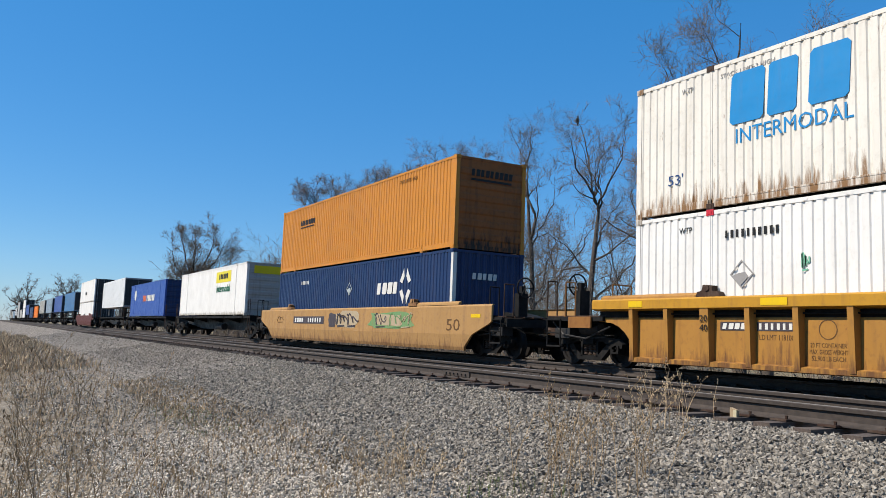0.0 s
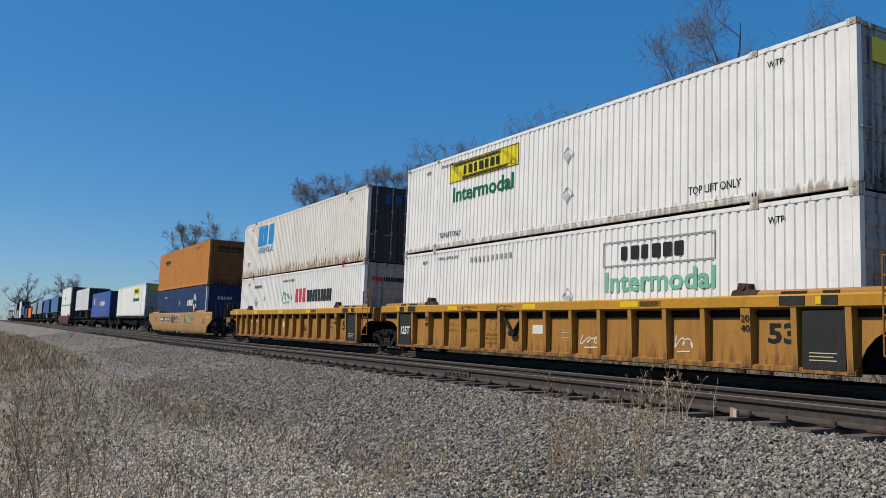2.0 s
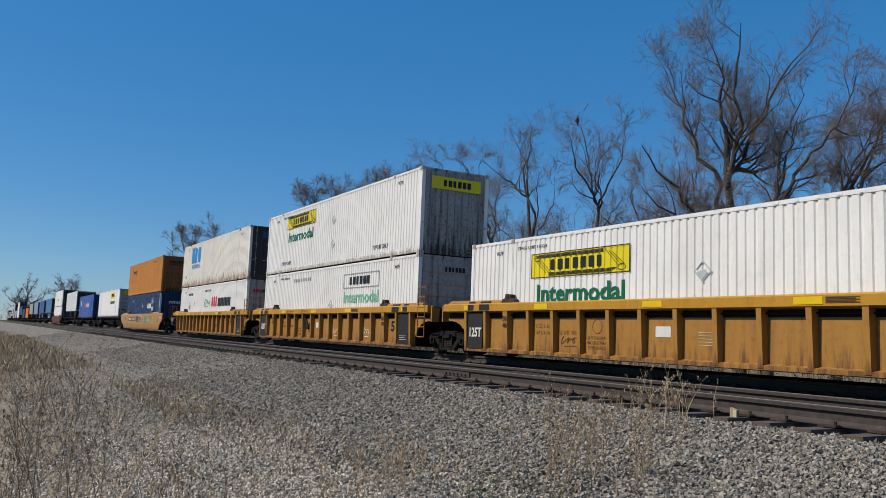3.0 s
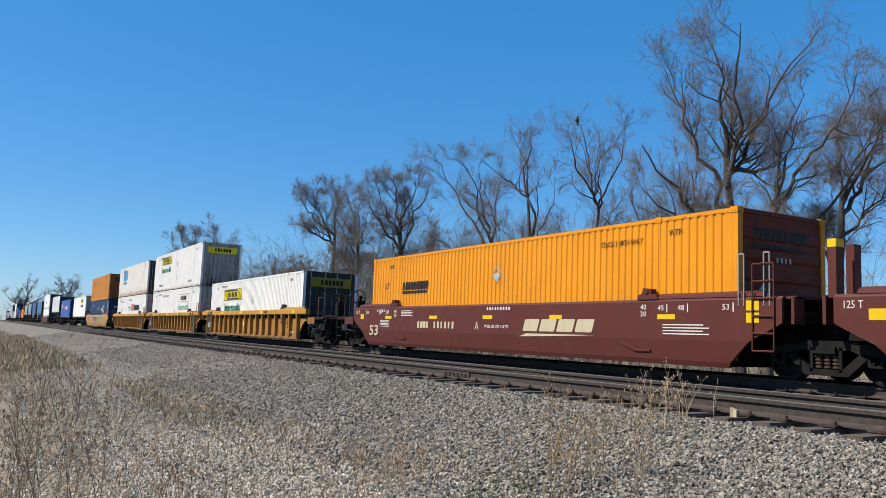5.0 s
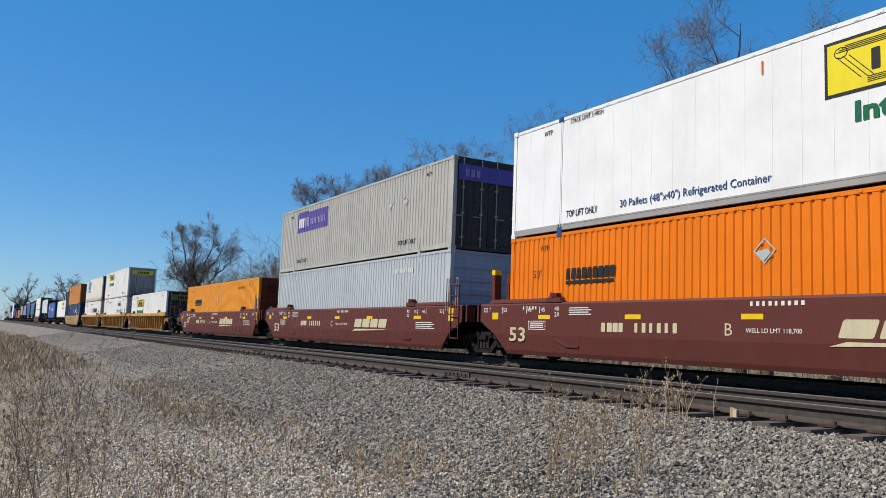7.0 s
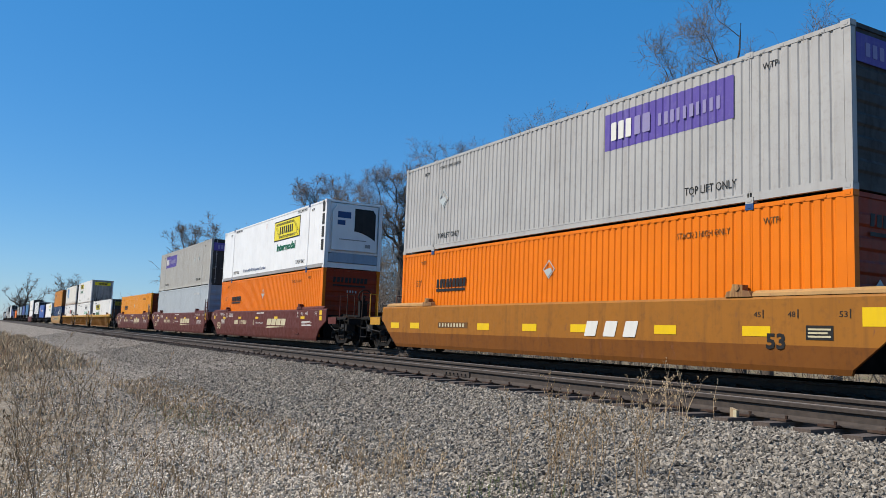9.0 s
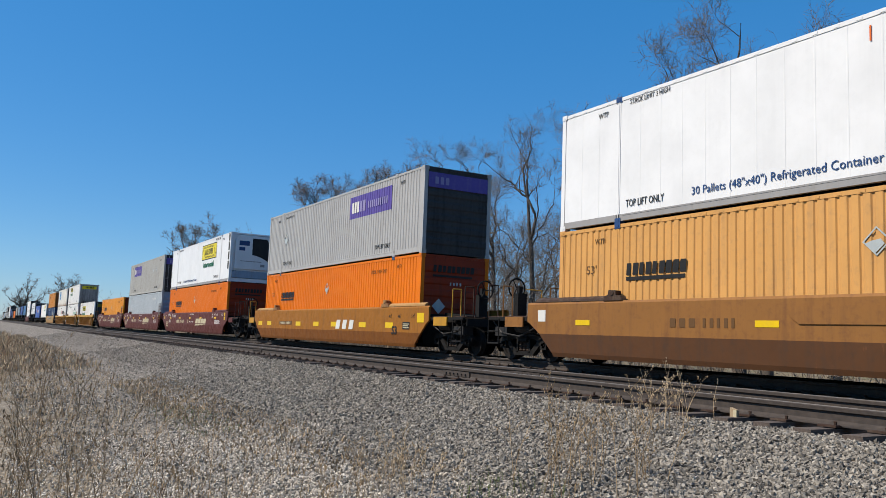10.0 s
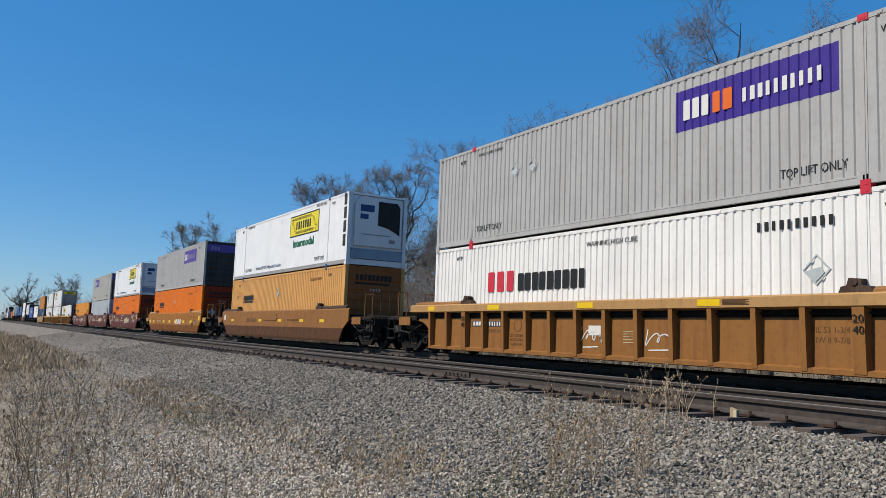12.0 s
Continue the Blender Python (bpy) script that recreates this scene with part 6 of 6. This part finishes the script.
tree(25, -44.2, 32.5, "tall thin bare tree with a leaning top", [(-0.6, 18.1, 8.7), (-1.9, 17.4, 12.7), (-4.0, 15.2, 11.6), (1.1, 13.5, 8.0), (-3.2, 11.0, 6.5)], 0.8, 0.8)
tree(26, -50.1, 33.3, "bare tree with long arching limbs", [(-4.7, 16.0, 7.9), (-3.3, 15.5, 8.6), (-1.6, 15.9, 8.8), (-6.0, 10.5, 7.0), (0.1, 15.4, 8.9)], 0.85, 0.9)
tree(27, -68.9, 34.6, "bare tree with an upright crown", [(-1.5, 18.7, 10.4), (-2.8, 17.1, 10.4), (1.2, 18.3, 11.2), (0.1, 17.5, 12.0), (-3.4, 14.9, 9.5), (2.4, 17.9, 9.5)])
tree(28, -79.2, 34.7, "slender bare tree in the row", [(-1.8, 17.8, 10.4), (0.0, 18.4, 11.4), (-2.6, 15.0, 9.2), (1.2, 16.4, 10.0)], 0.8)
tree(29, -94.6, 38.0, "tall bare tree at the edge of the row", [(-3.4, 20.8, 12.7), (-5.0, 19.7, 14.0), (-0.8, 20.8, 13.7), (-5.9, 16.9, 13.0), (0.6, 18.8, 12.0)], 0.9)
tree(33, -180.2, 41.3, "broad round bare tree in the distance",
     [(-8.0, 20.0, 8.7), (-6.0, 22.3, 9.4), (-1.9, 23.4, 11.0), (2.5, 23.5, 11.0), (5.7, 22.0, 9.4), (7.3, 19.3, 8.7), (-4.5, 19.0, 8.0), (4.2, 19.0, 8.0)], 0.9, 1.0)
tree(37, -302.2, 25.2, "small bare tree far down the line", [(-4.4, 15.6, 7.3), (-2.5, 17.8, 8.3), (0.6, 18.3, 8.3), (3.4, 16.4, 7.3)], 0.8, 0.8)
tree(35, -432.0, 17.7, "broad bare tree far down the line", [(-9.4, 14.8, 6.9), (-6.1, 19.0, 7.4), (-0.6, 21.3, 8.4), (4.4, 19.7, 7.4), (8.4, 15.4, 6.9)], 0.9, 0.9)


def plain_heads(seed, tall, wide):
    """Heads of an ordinary tree: limbs fanned out under a rounded crown."""
    rnd = random.Random(seed)
    rows = []
    for k in range(5):
        u = -1 + k * 0.5 + rnd.uniform(-0.15, 0.15)
        rows.append((u * wide, tall * (1 - 0.28 * u * u) * rnd.uniform(0.9, 1.0), tall * rnd.uniform(0.3, 0.5)))
    return rows


for seed, x, y, tall, wide, label in ((41, -54.0, 42.0, 13.5, 4.5, "bare tree in the second row"),
                                      (42, -63.0, 44.0, 15.0, 4.5, "bare tree in the second row with thick twigs"),
                                      (43, -78.0, 46.0, 16.5, 5.0, "bare tree standing behind others"),
                                      (44, -90.0, 47.0, 16.5, 5.0, "bare tree standing behind the row"),
                                      (45, -108.0, 45.0, 16.0, 5.5, "bare tree with a rounded crown"),
                                      (46, -122.0, 44.0, 14.5, 5.0, "distant bare tree with a rounded crown"),
                                      (32, -140.0, 45.0, 14.0, 5.0, "low bare tree along the line"),
                                      (38, -131.0, 46.0, 15.0, 6.0, "broad low bare tree along the line"),
                                      (39, -155.0, 47.0, 13.0, 6.0, "low bare tree before the open field"),
                                      (47, -36.0, 38.0, 11.0, 4.0, "bare tree behind the thin ones"),
                                      (48, -29.0, 37.0, 11.5, 4.0, "bare tree behind the tall ones"),
                                      (49, -44.0, 40.0, 12.0, 4.5, "bare tree with rounded twigs behind the row"),
                                      (34, -455.0, 34.0, 15.0, 6.0, "bare tree at the end of the line")):
    tree(seed, x, y, label, plain_heads(seed, tall, wide), 0.8, 0.95 if x < -100 else 0.7, 1)


def brush(name, n, box_, h0, h1, seed, label, k=1.0):
    """Thicket of thin leafless stems."""
    rng = np.random.RandomState(seed)
    x, y = np.repeat(rng.uniform(box_[0], box_[1], n), 3), np.repeat(rng.uniform(box_[2], box_[3], n), 3)
    p = np.stack([x, y, floor_at(x, y) - 0.05], 1)
    L = np.repeat(rng.uniform(h0, h1, n), 3) * rng.uniform(0.6, 1.0, 3 * n)
    d = unit(np.stack([rng.normal(0, 0.3, 3 * n), rng.normal(0, 0.3, 3 * n), np.ones(3 * n)], 1))
    one = limbs(rng, p, d, L, np.full(3 * n, 0.028), 0.14, 0.04, 5)
    s2 = offshoots(rng, *one, L, 8, 0.2, (0.2, 0.45), 0.2, 0.3)
    two = limbs(rng, *s2, 0.18, 0.05, 2)
    s3 = offshoots(rng, *two, s2[2], 3, 0.2, (0.3, 0.6), 0.2, 0.2)
    v, f = tubes([(p_, r_ * k) for p_, r_ in (one, two, limbs(rng, *s3, 0.15, 0.05, 1, 0.6))], 3)
    tagged(new(name, fast_mesh(name, v, f, M["brush"])), label, "brush", kind="stuff")


brush("brush", 190, (-60, -8, 23, 38), 2.0, 7.5, 51, "thicket of grey leafless brush under the trees")
brush("brush", 300, (-170, -46, 27, 48), 4.0, 13.5, 52, "thicket of grey leafless brush along the line", 2.1)
brush("brush", 110, (-135, -58, 30, 46), 8.0, 14.0, 55, "tall thicket of grey leafless saplings between trees", 2.1)
brush("brush", 70, (-560, -430, -50, 26), 3.0, 7.0, 54, "far hedge of grey leafless brush", 2.5)
brush("brush", 130, (-420, -170, 24, 60), 4.0, 11.0, 53, "far thicket of grey leafless brush", 3.0)


def bird(x, y, z):
    t = thing("bird", pose(x, y, z), "small black bird perched on a bare treetop", "bird")
    s = Shape().lathe([(-0.16, 0.01), (-0.12, 0.06), (-0.02, 0.085), (0.08, 0.07), (0.14, 0.05), (0.17, 0.055), (0.21, 0.045), (0.24, 0.01)], 10, "z")
    part("body", s, M["mark_black"], t)
    part("tail", Shape().prism([(-0.03, -0.1), (0.03, -0.1), (0.04, -0.34), (-0.04, -0.34)], -0.02, 0.02), M["mark_black"], t)
    part("beak", Shape().rod((0.03, 0, 0.2), (0.11, 0, 0.19), 0.018, 0.003, 6), M["mark_black"], t)
    for sg in (-1, 1):
        part("wing", Shape().prism([(-0.09, 0.08), (0.04, 0.08), (0.0, -0.2), (-0.08, -0.16)], sg * 0.07, sg * 0.085), M["mark_black"], t)


bird(perch.x, perch.y, perch.z + 0.14)


def marker(x, y):
    """Small painted stake beside the rail."""
    t = thing("marker_stake", pose(x, y, float(floor_at(x, y)[0])), "small faded orange and white marker stake", "marker")
    part("stake", Shape().prism([(-0.05, -0.05), (0.05, -0.05), (0.04, 0.13), (-0.045, 0.15)], -0.02, 0.02), M["straw"], t)
    part("band", Shape().box(0.0, 0.045, -0.024, -0.0205, 0.02, 0.13), M["mark_cream"], t, "pale band")


marker(-6.09, 7.2)


def weeds(name, n, area, h0, h1, seed, label, mat="stalk", heads=True, thick=0.0032, side=4):
    """Dead standing weeds: thin stalks with side shoots and seed heads."""
    rng = np.random.RandomState(seed)
    x, y = rng.uniform(area[0], area[1], n), rng.uniform(area[2], area[3], n)
    p = np.stack([x, y, floor_at(x, y) - 0.02], 1)
    L = rng.uniform(h0, h1, n)
    d = unit(np.stack([rng.normal(0, 0.16, n), rng.normal(0, 0.16, n), np.ones(n)], 1))
    groups = [limbs(rng, p, d, L, np.full(n, thick), 0.07, 0.02, 7, 0.6)]
    if side:
        q = offshoots(rng, *groups[0], L, side, 0.35, (0.1, 0.32), 0.15, 0.04)
        q = (q[0], q[1], q[2], np.full(len(q[2]), thick * 0.6))
        groups.append(limbs(rng, *q, 0.12, 0.08, 3, 0.5))
    if heads:
        tips = np.repeat(groups[-1][0][:, -1], 4, 0)
        back = np.repeat(groups[-1][0][:, -2], 4, 0)
        o = tips + (back - tips) * rng.uniform(0, 1.2, (len(tips), 1)) + rng.normal(0, 0.005, tips.shape)
        w = rng.uniform(0.6, 1.3, (len(o), 1))
        e = np.array([0, 0, 0.009])
        groups.append((np.stack([o - e, o, o + e * 1.2], 1), np.array([[0.0015, 0.0055, 0.001]]) * w))
    v, f = tubes(groups, 3)
    tagged(new(name, fast_mesh(name, v, f, M[mat])), label, "weeds", kind="stuff")


weeds("dry_weeds", 34, (-8.6, -5.2, 0.2, 0.95), 0.9, 1.5, 61, "brown dead weed stalks standing on gravel", thick=0.004)
weeds("dry_weeds", 16, (-7.4, -6.0, 1.3, 2.0), 0.6, 1.1, 66, "single tall dead stalks on the gravel", thick=0.004)
weeds("dry_weeds", 16, (-7.0, -6.0, 2.5, 3.0), 0.3, 0.6, 62, "brown dead weed stalks on the bank")
weeds("dry_weeds", 26, (-6.9, -6.0, 3.1, 3.6), 0.3, 0.62, 67, "pale feathery dead weeds at the foot of the bank", "straw", side=8, thick=0.0025)
weeds("dry_weeds", 34, (-6.2, -4.8, 4.0, 5.1), 0.45, 0.95, 63, "dead weeds with seed heads on the bank", thick=0.004, side=7)
weeds("dry_weeds", 26, (-6.9, -5.6, 6.0, 6.9), 0.35, 0.7, 64, "pale dead weeds beside the ties", "straw")
weeds("new_grass", 110, (-6.2, -4.8, 3.6, 4.3), 0.08, 0.25, 65, "thin green grass shoots on the bank", "green", False, 0.003, 0)


def grass(name, n, area, h0, h1, seed, label, mat="straw", limit=None, w=0.006):
    """Dry grass blades as slim bent leaves."""
    rng = np.random.RandomState(seed)
    x, y = rng.uniform(area[0], area[1], n), rng.uniform(area[2], area[3], n)
    if limit:
        ok = y < -x / limit * rng.uniform(0.1, 0.75, n)
        x, y = x[ok], y[ok]
    z = floor_at(x, y) - 0.02
    n = len(x)
    h = rng.uniform(h0, h1, n)
    a = rng.uniform(0, 6.283, n)
    lean = rng.normal(0, 0.28, (n, 2)) * h[:, None]
    u = np.stack([np.cos(a), np.sin(a), np.zeros(n)], 1) * (w * rng.uniform(0.6, 1.4, n))[:, None]
    base = np.stack([x, y, z], 1)
    mid = base + np.stack([lean[:, 0] * 0.35, lean[:, 1] * 0.35, h * 0.6], 1)
    tip = base + np.stack([lean[:, 0], lean[:, 1], h], 1)
    v = np.stack([base - u, base + u, mid - u * 0.8, mid + u * 0.8, tip], 1).reshape(-1, 3)
    i = np.arange(n)[:, None, None] * 5
    f = (np.array([(0, 1, 3), (0, 3, 2), (2, 3, 4)])[None] + i).reshape(-1, 3)
    tagged(new(name, fast_mesh(name, v, f, M[mat])), label, "grass", kind="stuff")


grass("dry_grass", 26000, (-95, -19, -6, 3.5), 0.25, 0.7, 71, "tall tan dry grass on the bank", limit=23, w=0.012)
grass("dry_grass", 4000, (-16, -4.4, 0.2, 3.2), 0.03, 0.12, 72, "short dry grass between gravel", w=0.004)
grass("dry_grass", 3500, (-34, -14, 0.6, 3.4), 0.05, 0.18, 73, "short dry grass along the foot of the bank", w=0.006)
grass("plant_litter", 2400, (-13, -4.4, 0.2, 2.2), 0.02, 0.10, 76, "brown broken stems lying on the soil", "stalk", w=0.006)
grass("plant_litter", 4200, (-22, -8, 2.9, 4.1), 0.03, 0.1, 77, "brown broken stems along the bank foot", "stalk", w=0.009)
weeds("new_grass", 500, (-15.5, -11.5, 2.7, 3.5), 0.03, 0.08, 78, "low yellow-green moss and shoots on gravel", "green", False, 0.006, 0)
grass("dry_grass", 9000, (-85, -28, 0.5, 3.6), 0.06, 0.3, 75, "dry grass tufts along the line", w=0.012)
grass("dry_grass", 14000, (-120, -6, 19.0, 30), 0.3, 0.9, 74, "dry grass behind the tracks", w=0.02)


# ---- everything that runs ----
def motions():
    times = [0.5 * k for k in range(25)]
    for ob in TRAIN:
        home = ob.matrix_basis.copy()
        walk(ob, [(t, Matrix.Translation((-gone(t), 0, 0)) @ home) for t in times])
    steps = [k / FPS for k in range(12 * FPS + 1)]
    for w in WHEELS:
        home = w.matrix_basis.copy()
        walk(w, [(t, home @ Matrix.Rotation(-gone(t) / WR, 4, "Y")) for t in steps])


motions()
